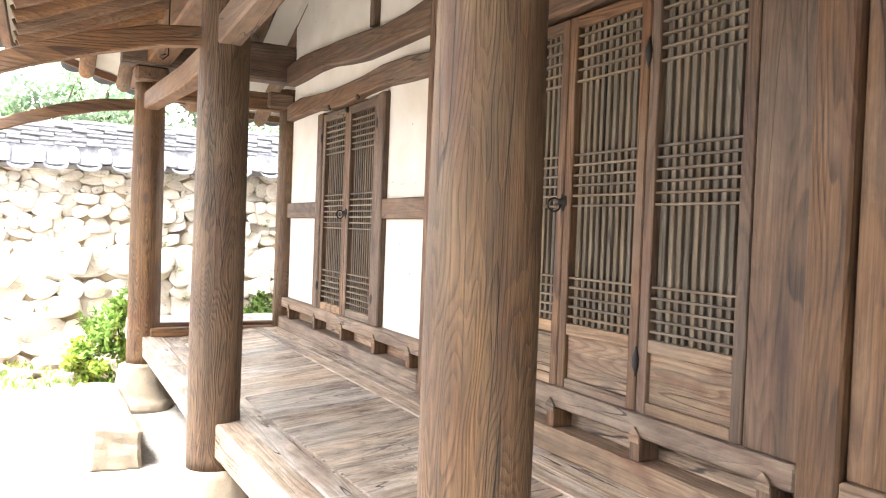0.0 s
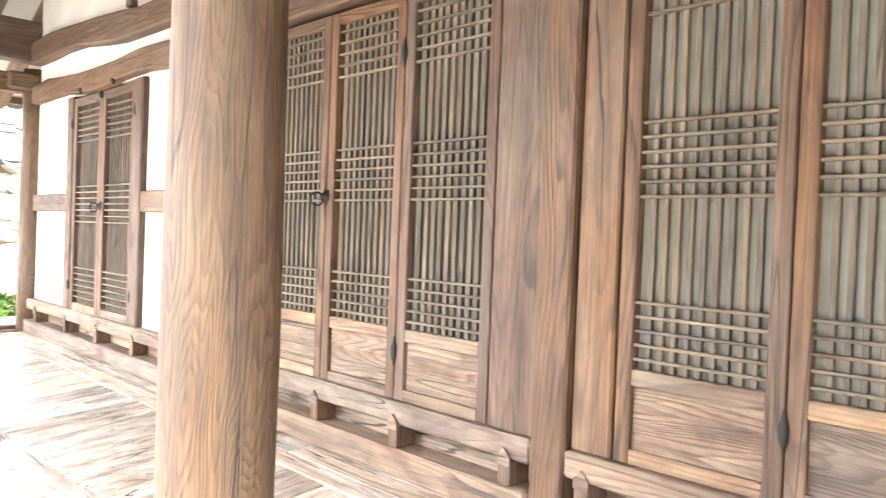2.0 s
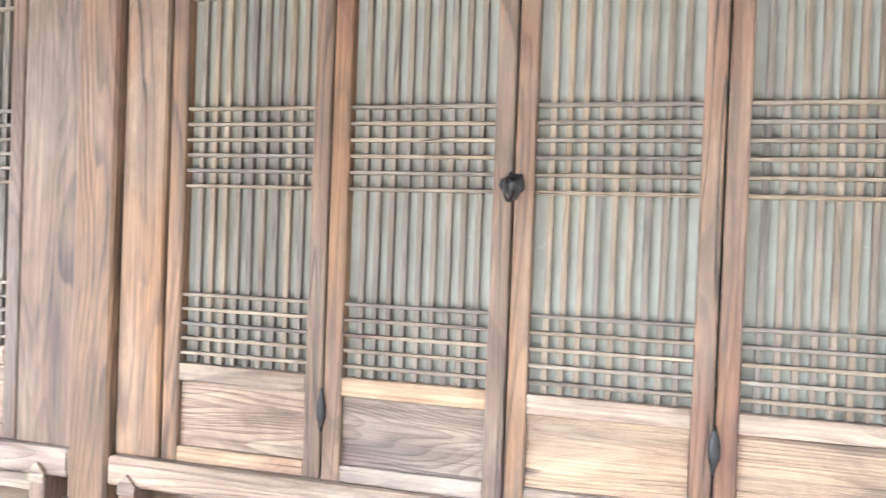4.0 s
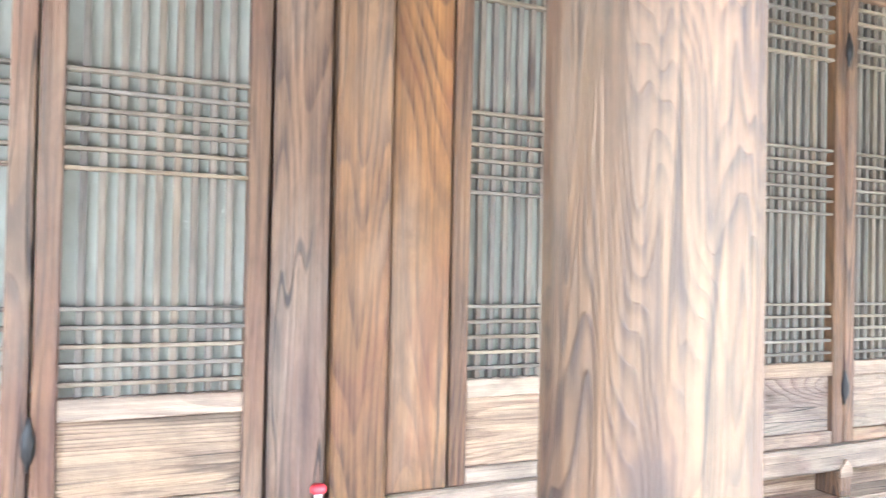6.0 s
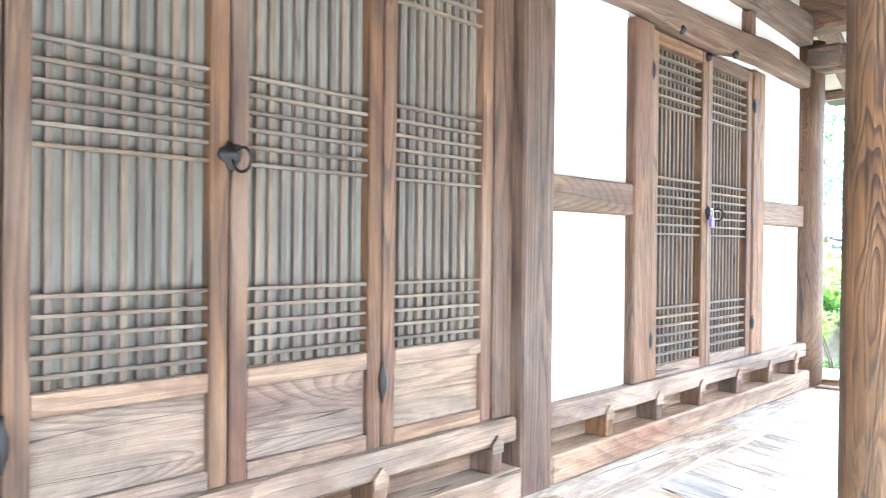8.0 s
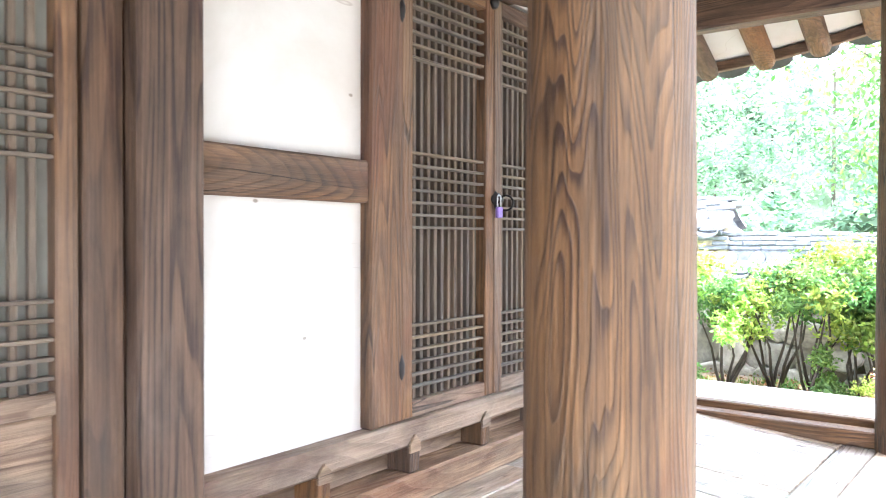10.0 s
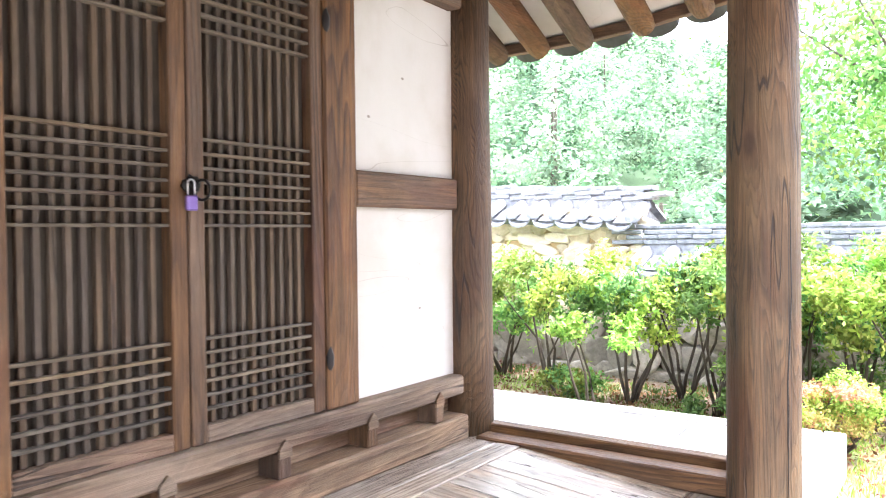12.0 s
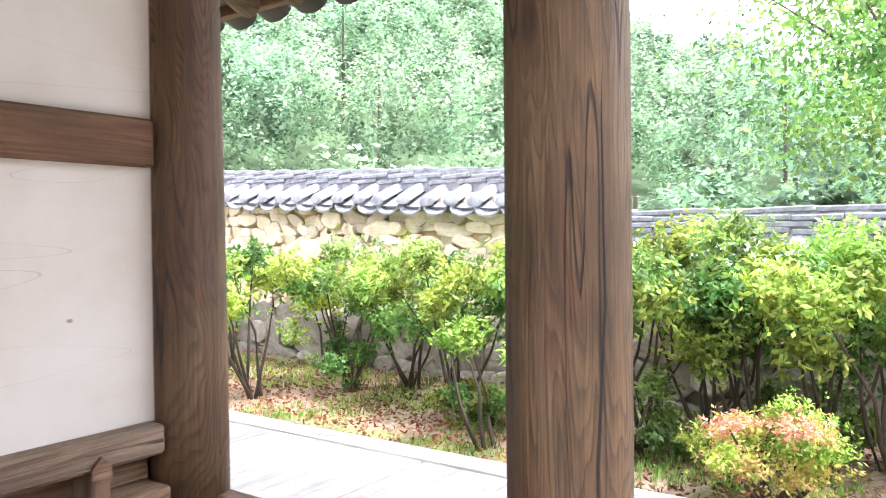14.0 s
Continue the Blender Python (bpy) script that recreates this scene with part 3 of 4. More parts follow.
# ---- plaster ----
wall = bmesh.new()
for b in (0, 4):
    x0, x1 = BAYS[b]
    c = CENTRES[b]
    JW = 0.17 if b == 4 else 0.125
    for a0, a1 in ((x0, c - DW - JW), (c + DW + JW, x1)):
        box(a0 - 0.02, a1 + 0.02, 0.005, 0.09, 0.347, 2.0, 0, wall)
    box(x0 - 0.03, x1 + 0.03, 0.01, 0.095, 1.98, 3.3, 0, wall)
for b in (1, 2, 3):
    x0, x1 = BAYS[b]
    box(x0 - 0.03, x1 + 0.03, 0.01, 0.095, 2.17, 3.3, 0, wall)
tagged(part("wall_north", wall, PLASTER), "cream lime plaster panels between pine posts", "wall", kind="structure")
for nm, x0, x1, y0, y1 in (("wall_east", 6.78, 6.9, 0.1, 4.0), ("wall_west", -7.0, -6.88, 0.1, 4.0), ("wall_back", -7.0, 6.9, 4.0, 4.12)):
    tagged(part(nm, box(x0, x1, y0, y1, -0.6, 3.3, 0), PLASTER), "plain plaster wall of the hall", "wall", kind="structure")
# Unseen wall, added to block low sky and darken the upper doors.
tagged(part("wall_south", box(-4.0, 11.5, -8.4, -8.0, -0.7, 4.6, 0), WOOD["x"]), "unseen plain timber wall added to block low sky from the porch", "wall", kind="structure")
tagged(part("room_floor", box(-6.88, 6.78, 0.1, 4.0, -0.1, 0.0, 0), FLOORX), "dark board floor inside the closed rooms", "floor", kind="structure")

# ---- beams over the porch ----
def beam(label, pts, size, mat, name="porch_beam", group="porch beams"):
    x, y, z = pts[0]
    t = thing(name, label, "beam", x, y, z, group)
    part("beam", swept([(px - x, py - y, pz - z) for px, py, pz in pts], size, square=True), mat, t)
    return t


for x, yc in ((END_L, -1.25), (END_R - 0.02, -1.325)):
    beam("square pine tie beam from corner column to porch column", [(x, 0.0, 2.17), (x, yc, 2.17)], (0.06, 0.08), WOOD["y"])
    beam("heavy pine plate beam carrying the side rafters", [(x, 3.9, 2.53), (x, yc + 0.02, 2.53), (x, yc - 0.25, 2.53)], (0.1, 0.17), WOOD["y"])
for (xa, ya, ra), (xb, yb, rb), za, zb in zip(COLS, COLS[1:], (1.99, 1.99, 2.2, 2.2, 2.2), (1.94, 2.14, 2.2, 2.2, 2.2)):
    if xa < -5:
        pts = [(xa + 0.1, ya, 2.06), (xa + 0.9, ya, 2.02), (xa + 2.0, ya, 1.96), (xb - 0.1, yb, 1.93)]
    else:
        pts = [(xa + 0.1, ya, za), ((xa + xb) / 2, (ya + yb) / 2, (za + zb) / 2 + 0.03), (xb - 0.1, yb, zb)]
    beam("hewn pine beam between porch columns", pts, (0.06, 0.075), WOOD["x"])
beam("long round-edged pine purlin under the front rafters", [(-8.3, -1.2, 2.5), (0, -1.2, 2.5), (8.2, -1.22, 2.5)], (0.1, 0.12), WOOD["x"])
for x, ya, z0, dz in ((-7.0, -1.37, 2.03, 0.33), (-3.85, -1.3, 1.975, 0.34)):
    n = 8
    pts = [(x, ya - 2.3 * k / n, z0 - dz * ((k / n * 2.3) / 1.0) ** 1.6 * 0.8 - 0.0) for k in range(n + 1)]
    beam("arched pine beam reaching out from a porch column", pts, [(0.04, 0.046 + 0.006 * math.sin(k)) for k in range(n + 1)], WOOD["y"], "arched_beam", "arched beams")
    p = thing("outer_post", "round pine post under the end of an arched beam", "post", x, ya - 2.3, GROUND - 0.14, "outer posts")
    part("shaft", lathe([(0.1, 0), (0.1, 1.0), (0.095, pts[-1][2] - GROUND + 0.2)], 16, 0.03, 9), COLUMN, p, smooth=True)

# ---- roof: boarding, rafters, tiles ----
EAVE_Y, EAVE_X, TIP_Z, SLOPE = -2.35, 8.5, 2.19, 0.45


def lift(x, y):
    """How far the eaves curl up towards the two front corners."""
    return 0.58 * (max(0.0, 0.4 - y) / 2.8) ** 2 * max(0.0, min(1.0, (abs(x + 0.05) - 5.5) / 2.8)) ** 2


def roof_z(x, y):
    return TIP_Z + lift(x, y) + SLOPE * max(0, min(y - EAVE_Y, EAVE_X - abs(x + 0.05), 6.2 - y))


def roof_sheet(lift, over):
    bm = bmesh.new()
    gx = [-8.55 - over + i * (17.0 + 2 * over) / 68 for i in range(69)]
    gy = [EAVE_Y - over + i * (8.6 + 2 * over) / 34 for i in range(35)]
    v = [[bm.verts.new((x, y, roof_z(x, y) + lift)) for y in gy] for x in gx]
    for i in range(68):
        for j in range(34):
            bm.faces.new((v[i][j], v[i + 1][j], v[i + 1][j + 1], v[i][j + 1]))
    ext = bmesh.ops.extrude_face_region(bm, geom=list(bm.faces))
    for e in ext["geom"]:
        if isinstance(e, bmesh.types.BMVert):
            e.co.z += 0.05
    return bm


tagged(part("ceiling", roof_sheet(0.075, 0.0), PLASTER), "white plaster between the rafters of the eaves", "ceiling", kind="structure")
roof = thing("roof", "dark grey tiled hip roof with deep eaves", "roof", 0, 0, 2.3, kind="structure")
part("tile_bed", roof_sheet(0.14 - 2.3, 0.04), TILE, roof)
rows_bm = bmesh.new()
for k in range(56):
    x = -8.3 + k * 0.3
    run = min(3.9, EAVE_X - abs(x + 0.05))
    if run > 0.2:
        swept([(x, EAVE_Y - 0.12 + (run + 0.12) * q / 4, TIP_Z + 0.2 - 2.3 + SLOPE * run * q / 4 + lift(x, EAVE_Y + run * q / 4)) for q in range(5)], 0.08, 8, bm=rows_bm)
for sx in (-1, 1):
    for k in range(28):
        y = EAVE_Y + 0.15 + k * 0.3
        run = min(y - EAVE_Y, 6.2 - y)
        if run > 0.2:
            swept([(sx * (EAVE_X + 0.12 - (run + 0.12) * q / 4) - 0.05, y, TIP_Z + 0.2 - 2.3 + SLOPE * run * q / 4 + lift(EAVE_X - run * q / 4, y)) for q in range(5)], 0.08, 8, bm=rows_bm)
tagged(part("tile_rows", rows_bm, TILE, roof), kind="stuff")
for sx in (-1, 1):
    part("eave_board", swept([(sx * (EAVE_X - 0.03) - 0.05, EAVE_Y + 0.4 * q, TIP_Z + 0.045 - 2.3 + lift(EAVE_X, EAVE_Y + 0.4 * q)) for q in range(22)], (0.03, 0.035), square=True), RAFTER["y"], roof, "reddish pine eave board")
part("eave_board", swept([(-8.5 + 0.5 * q, EAVE_Y + 0.03, TIP_Z + 0.045 - 2.3 + lift(-8.5 + 0.5 * q, EAVE_Y)) for q in range(34)], (0.03, 0.035), square=True), RAFTER["x"], roof, "reddish pine eave board")


def pan_mesh():
    """The hanging half-round end of a concave eave tile, run along +x."""
    bm = bmesh.new()
    ring = []
    for xx, r in ((0.0, 0.135), (0.15, 0.13)):
        ring.append([bm.verts.new((xx, r * math.cos(math.pi + math.pi * k / 10), 0.6 * r * math.sin(math.pi + math.pi * k / 10) + xx * SLOPE)) for k in range(11)])
    for k in range(10):
        bm.faces.new((ring[0][k], ring[0][k + 1], ring[1][k + 1], ring[1][k]))
    bm.faces.new(ring[0])
    bm.faces.new(ring[1][::-1])
    me = bpy.data.meshes.new("pan_tile")
    bm.to_mesh(me)
    bm.free()
    me.materials.append(TILE_DARK)
    return me


PAN = pan_mesh()
for k in range(22):
    y = -2.1 + k * 0.3
    shared("pan_tile", PAN, roof, pose(EAVE_X + 0.1, y, TIP_Z + 0.07 - 2.3 + lift(EAVE_X, y), 0, 0, 180))
    shared("pan_tile", PAN, roof, pose(-EAVE_X - 0.2, y, TIP_Z + 0.07 - 2.3 + lift(EAVE_X, y)))
for k in range(54):
    shared("pan_tile", PAN, roof, pose(-8.1 + k * 0.3, EAVE_Y - 0.15, TIP_Z + 0.07 - 2.3 + lift(-8.1 + k * 0.3, EAVE_Y), 0, 0, 90))


def rafter(a, b, r, mat, i):
    t = thing("rafter", "round pine rafter with a bare end under the eaves", "rafter", *a, "rafters")
    d = Vector(b) - Vector(a)
    pts = [d * s for s in (0, 0.03, 0.3, 0.65, 1.0)]
    part("pole", swept(pts, [r * 0.86, r, r * 1.03, r, r * 0.98], 12), mat, t, smooth=False)


random.seed(11)
ry = [0.7, 0.39, 0.08, -0.31, -0.66, -1.0, -1.35, -1.7, -2.05]
for i, y in enumerate([2.1, 1.75, 1.4, 1.02] + ry):
    for sx in (-1, 1):
        reach = min(1.9, y - EAVE_Y + 0.0)
        x0 = sx * (EAVE_X - 0.12) - 0.05
        rafter((x0, y, TIP_Z - 0.015 + lift(x0, y)), (x0 - sx * reach, y, TIP_Z - 0.015 + SLOPE * reach + lift(x0 - sx * reach, y)), 0.074, RAFTER["x"], i)
for i in range(47):
    x = -8.0 + i * 0.345
    reach = min(2.6, EAVE_X - abs(x + 0.05))
    rafter((x, EAVE_Y + 0.1, TIP_Z - 0.01 + lift(x, EAVE_Y)), (x, EAVE_Y + 0.1 + reach, TIP_Z - 0.01 + SLOPE * reach + lift(x, EAVE_Y + reach)), 0.06, RAFTER["y"], i)

# ---- stepping stone, thresholds ----
ss = thing("stepping_stone", "long rough granite stepping stone on the sandy yard", "step", -5.9, -1.62, GROUND - 0.15)
part("stone", rough_block(box(-0.85, 0.72, -0.17, 0.17, 0, 0.3, 0.03, jit=0.02), 5, 0.016, 14.0, 3), GRANITE, ss)
for x, sg in ((END_R, 1), (END_L, -1)):
    th = thing("threshold", "worn pine threshold beam between corner column and porch column", "threshold", x - 0.06 * sg, -0.66, 0.002, "thresholds")
    part("beam", box(-0.06, 0.05, -0.55, 0.55, 0, 0.076, 0.008), WOOD["y"], th)
    part("back_beam", box(0.062 if sg > 0 else -0.135, 0.135 if sg > 0 else -0.062, -0.58, 0.58, 0.0, 0.108, 0.006), WOOD["y"], th, "second threshold strip standing a little higher")


# ---- rocks, walls with tiled caps ----
def rock_mesh(seed, mat, name="stone"):
    """A split fieldstone: a rounded block cut by a few planes."""
    rr = random.Random(seed + 70)
    bm = bmesh.new()
    bmesh.ops.create_icosphere(bm, subdivisions=3, radius=0.5)
    cuts = []
    for q in range(6):
        a = q * 1.05 + rr.uniform(-0.35, 0.35)
        cuts.append((Vector((rr.uniform(-0.25, 0.25), math.cos(a), math.sin(a))).normalized(), rr.uniform(0.4, 0.5)))
    for sx in (-1, 1):
        cuts.append((Vector((sx, rr.uniform(-0.25, 0.25), rr.uniform(-0.25, 0.25))).normalized(), rr.uniform(0.34, 0.42)))
    for v in bm.verts:
        p = v.co.normalized()
        q = Vector([math.copysign(abs(c) ** 0.5, c) for c in p]) * 0.56
        for nrm, lim in cuts:
            over = q.dot(nrm) - lim
            if over > 0:
                q -= nrm * over * 0.93
        v.co = q + p * 0.035 * noise.noise(q * 6.0 + Vector((0, seed * 3.1, 0)))
    me = bpy.data.meshes.new(name)
    bm.to_mesh(me)
    bm.free()
    me.shade_smooth()
    me.materials.append(mat)
    return me


ROCKS = {m.name: [rock_mesh(i, m) for i in range(9)] for m in (RUBBLE, OCHRE_STONE, LIGHT_STONE)}


def lay_stones(parent, face, side, y0, y1, z0, z1, hmin, hmax, wmin, wmax, mat, proud, off):
    """Uneven stones fitted into staggered, wandering courses on a wall face that looks along side * x."""
    z, row = z0, 0
    while z < z1 - hmin * 0.5:
        h = random.uniform(hmin, hmax)
        y = y0 + random.uniform(-0.2, 0.02)
        while y < y1:
            big = random.random()
            w = random.uniform(wmin, wmax) * (1.25 if big > 0.85 else 0.85)
            hh = h * random.uniform(0.72, 1.1) * (1.35 if big > 0.85 else 1.0)
            zc = z + h / 2 + 0.35 * h * noise.noise(Vector((y * 1.3, row * 3.7, 0))) + random.uniform(-0.02, 0.02)
            if zc + hh * 0.5 > z1 + 0.05:
                zc = z1 + 0.05 - hh * 0.5
            m = pose(face - off[0] + side * random.uniform(-0.05, proud), y + w / 2 - off[1], zc - off[2], random.uniform(-22, 22), random.uniform(-8, 8), random.uniform(-8, 8))
            shared("stone", random.choice(ROCKS[mat.name]), parent, m @ Matrix.Diagonal((random.uniform(0.16, 0.26), w * random.uniform(1.16, 1.26), hh * 1.27, 1)))
            y += w * 0.98
        z += h * 0.97
        row += 1


def cap_tile(r=0.075, length=0.34, drop=0.13):
    bm = bmesh.new()
    rings = []
    for k in range(5):
        s = k / 4
        rr = r * (1.06 if k == 4 else 1.0)
        rings.append([bm.verts.new((s * length, rr * math.cos(math.pi * q / 10), rr * math.sin(math.pi * q / 10) - s * drop)) for q in range(11)])
    for a, b in zip(rings, rings[1:]):
        for q in range(10):
            bm.faces.new((a[q], a[q + 1], b[q + 1], b[q]))
    end = rings[-1]
    low = [bm.verts.new((length, r * 1.06 * math.cos(math.pi * q / 10), -0.4 * r * math.sin(math.pi * q / 10) - drop)) for q in range(1, 10)]
    bm.faces.new(end + low[::-1])
    me = bpy.data.meshes.new("round_tile")
    bm.to_mesh(me)
    bm.free()
    me.shade_smooth()
    me.materials.append(TILE)
    return me


def pan_tile_mesh(w=0.13, length=0.36, drop=0.145):
    bm = bmesh.new()
    rings = []
    for s in (0, 0.5, 1):
        rings.append([bm.verts.new((s * length, w * math.cos(math.pi + math.pi * q / 8), 0.55 * w * math.sin(math.pi + math.pi * q / 8) - s * drop + dz)) for dz in (0, -0.02) for q in (range(9) if dz == 0 else range(8, -1, -1))])
    for a, b in zip(rings, rings[1:]):
        for q in range(18):
            bm.faces.new((a[q], a[(q + 1) % 18], b[(q + 1) % 18], b[q]))
    bm.faces.new(rings[0][::-1])
    bm.faces.new(rings[-1])
    me = bpy.data.meshes.new("hanging_tile")
    bm.to_mesh(me)
    bm.free()
    me.materials.append(TILE)
    return me


ROUND_TILE, HANG_TILE = cap_tile(), pan_tile_mesh()
rb = box(-0.09, 0.09, -0.165, 0.165, -0.022, 0.022, 0.008)
RIDGE_TILE = bpy.data.meshes.new("ridge_tile")
rb.to_mesh(RIDGE_TILE)
rb.free()
RIDGE_TILE.materials.append(TILE)


def garden_wall(label, face, side, y0, y1, base, eave, ridge, rise, low_top, upper, lower, joint, spacing, thick=0.42):
    """A stone wall along y with a tiled cap; side: which way its face looks. rise: climb of the cap per metre of y."""
    cx = face - side * thick / 2
    off = (cx, (y0 + y1) / 2, base)
    w = thing("garden_wall", label, "wall", *off, "garden walls", "structure")
    bm = bmesh.new()
    v = [bm.verts.new((sx * (thick / 2 - 0.02), y - off[1], z - base)) for y in (y0, y1) for sx in (-1, 1) for z in (base - 0.1, eave + rise * (y - y0))]
    for f in ((0, 1, 3, 2), (4, 6, 7, 5), (0, 4, 5, 1), (2, 3, 7, 6), (1, 5, 7, 3), (0, 2, 6, 4)):
        bm.faces.new([v[i] for i in f])
    bmesh.ops.recalc_face_normals(bm, faces=bm.faces)
    part("core", bm, joint, w)
    bed = bmesh.new()
    top = ridge - eave - 0.05
    v = [bed.verts.new((bx, y - off[1], eave + rise * (y - y0) - base + bz)) for y in (y0, y1) for bx, bz in ((-0.36, 0.03), (-0.1, 0.16), (-0.085, top), (0.085, top), (0.1, 0.16), (0.36, 0.03), (0.3, -0.02), (-0.3, -0.02))]
    bed.faces.new(v[:8])
    bed.faces.new(v[8:][::-1])
    for q in range(8):
        bed.faces.new((v[q], v[8 + q], v[8 + (q + 1) % 8], v[(q + 1) % 8]))
    bmesh.ops.recalc_face_normals(bed, faces=bed.faces)
    part("tile_bed", bed, TILE, w)
    lay_stones(w, face, side, y0, y1, base - 0.05, low_top, 0.17, 0.3, 0.22, 0.5, lower, 0.05, off)
    lay_stones(w, face - side * 0.025, side, y0, y1, low_top, eave + rise * (y1 - y0) * 0.5 + 0.02, 0.1, 0.17, 0.13, 0.34, upper, 0.015, off)
    n = int((y1 - y0) / spacing)
    for k in range(n + 1):
        y = y0 + (y1 - y0) * k / n
        zz = rise * (y - y0) - base
        for s in (side, -side):
            rz = 0 if s > 0 else 180
            j = random.uniform(-4, 4)
            shared("round_tile", ROUND_TILE, w, pose(s * 0.06, y - off[1], eave + 0.2 + zz + random.uniform(-0.008, 0.008), 0, 0, rz + j))
            if k < n:
                shared("hanging_tile", HANG_TILE, w, pose(s * 0.06, y + spacing / 2 - off[1], eave + 0.19 + zz + random.uniform(-0.008, 0.008), 0, 0, rz - j))
    # flat ridge courses and the rounded top course
    courses = max(3, int((ridge - eave - 0.26) / 0.05))
    for c in range(courses):
        y = y0 - 0.1 - (c % 2) * 0.15
        while y < y1 + 0.1:
            zz = rise * (y - y0) - base
            wob = random.uniform(-0.006, 0.006)
            wid = 1.0 if c < courses - 1 else 0.8
            shared("ridge_tile", RIDGE_TILE, w, pose(random.uniform(-0.008, 0.008), y + 0.165 - off[1], eave + 0.29 + c * 0.05 + zz + wob, -math.degrees(rise) + random.uniform(-1.2, 1.2), 0, random.uniform(-2, 2)) @ Matrix.Diagonal((wid + 0.25, 1, 1, 1)))
            y += 0.335
    return w


random.seed(21)
garden_wall("tall yellow clay and stone garden wall with a grey tiled cap", 11.3, -1, 0.85, 9.0, GROUND, 1.04, 1.5, 0.045, 0.05, OCHRE_STONE, RUBBLE, MUD, 0.28)
garden_wall("lower stepped garden wall of dark fieldstone with a tiled cap", 11.1, -1, -7.5, 0.75, GROUND, 0.56, 1.04, 0.004, 0.45, RUBBLE, RUBBLE, JOINT, 0.28)
garden_wall("sunlit fieldstone boundary wall with a grey tiled cap", -9.6, 1, -4.2, 4.5, GROUND - 0.2, 1.52, 2.1, 0.03, 0.6, LIGHT_STONE, LIGHT_STONE, PALE_CLAY, 0.34)

# ---- plants ----
def leaf_cloud(points, normals, size, seed, fold=0.25, upright=False, wide=0.24):
    """One mesh of small pointed leaves, one at each point; they lie along the crown's skin, or stand upright as blades."""
    rng = np.random.default_rng(seed)
    n = len(points)
    d = normals + rng.normal(0, 0.55, (n, 3))
    d /= np.linalg.norm(d, axis=1)[:, None] + 1e-9
    s = np.cross(d, rng.normal(0, 1, (n, 3)))
    s /= np.linalg.norm(s, axis=1)[:, None] + 1e-9
    if not upright:
        d, s = np.cross(s, d) + d * 0.25, s
        d /= np.linalg.norm(d, axis=1)[:, None]
    L = (size * rng.uniform(0.7, 1.3, n))[:, None]
    up = np.cross(s, d)
    a = points
    b = points + d * L * 0.5 + s * L * wide + up * L * fold * 0.2
    c = points + d * L
    e = points + d * L * 0.5 - s * L * wide + up * L * fold * 0.2
    verts = np.stack([a, b, c, e], 1).reshape(-1, 3)
    faces = np.arange(n * 4).reshape(-1, 4)
    return verts, faces


def mesh_object(name, verts, faces, mat, parent=None, normals=None):
    me = bpy.data.meshes.new(name)
    me.from_pydata(verts.tolist(), [], faces.tolist())
    if normals is not None:
        me.shade_smooth()
        me.normals_split_custom_set_from_vertices(normals.tolist())
    me.materials.append(mat)
    ob = new(name, me)
    if parent:
        ob.parent = parent
    return ob


def blob_points(rng, n, centre, radius, hollow=0.45, spread=0.17, share=90):
    """Points in uneven clumps through a rounded crown, with gaps between the clumps."""
    k = max(5, n // share)
    cl = rng.normal(0, 1, (k, 3))
    cl /= np.linalg.norm(cl, axis=1)[:, None]
    cl = cl * rng.uniform(hollow, 1.0, (k, 1))
    pick = rng.integers(0, k, n)
    p = cl[pick] + rng.normal(0, spread, (n, 3))
    loc = p - cl[pick] * 0.75
    nrm = loc / (np.linalg.norm(loc, axis=1)[:, None] + 1e-9) + np.array([0, 0, 0.6])
    return p * np.array(radius) + np.array(centre), nrm, cl * np.array(radius) + np.array(centre)


def shrub(x, y, rad, low, top, mats, seed, n=1500, size=0.055, label="azalea shrub with bright green leaves on thin bent stems", name="azalea_shrub"):
    """A shrub: bent stems from one foot and a crown of leaf rosettes in clumps."""
    rng = np.random.default_rng(seed)
    s = thing(name, label, "shrub", x, y, GROUND + 0.02, "garden shrubs")
    c = (0, 0, (low + top) / 2 - GROUND)
    r = (rad, rad * rng.uniform(0.85, 1.1), (top - low) / 2)
    tips = []
    for mi, mat in enumerate(mats):
        m = int(n * (1.0 if len(mats) == 1 else (0.6, 0.6, 0.25)[mi]))
        p, nr, cl = blob_points(rng, m // 5, c, r)
        tips += list(cl[:3])
        p5 = np.repeat(p, 5, 0) + rng.normal(0, 0.008, (len(p) * 5, 3))
        n5 = np.repeat(nr, 5, 0) + rng.normal(0, 0.6, (len(p) * 5, 3))
        v, f = leaf_cloud(p5, n5, size, seed + 50 + mi)
        mesh_object("crown" if mi == 0 else "young_growth", v, f, mat, s)
    for t in tips:
        a = Vector((rng.uniform(-0.05, 0.05), rng.uniform(-0.05, 0.05), -0.03))
        e = Vector(t)
        mid = a.lerp(e, 0.45) + Vector((rng.uniform(-0.1, 0.1), rng.uniform(-0.1, 0.1), 0.04))
        part("stem", swept([a, a.lerp(mid, 0.5) + Vector((0.01, 0.02, 0)), mid, mid.lerp(e, 0.6) + Vector((rng.uniform(-0.04, 0.04), 0, 0)), e], [0.018, 0.015, 0.011, 0.007, 0.003], 6), BARK, s, smooth=True)


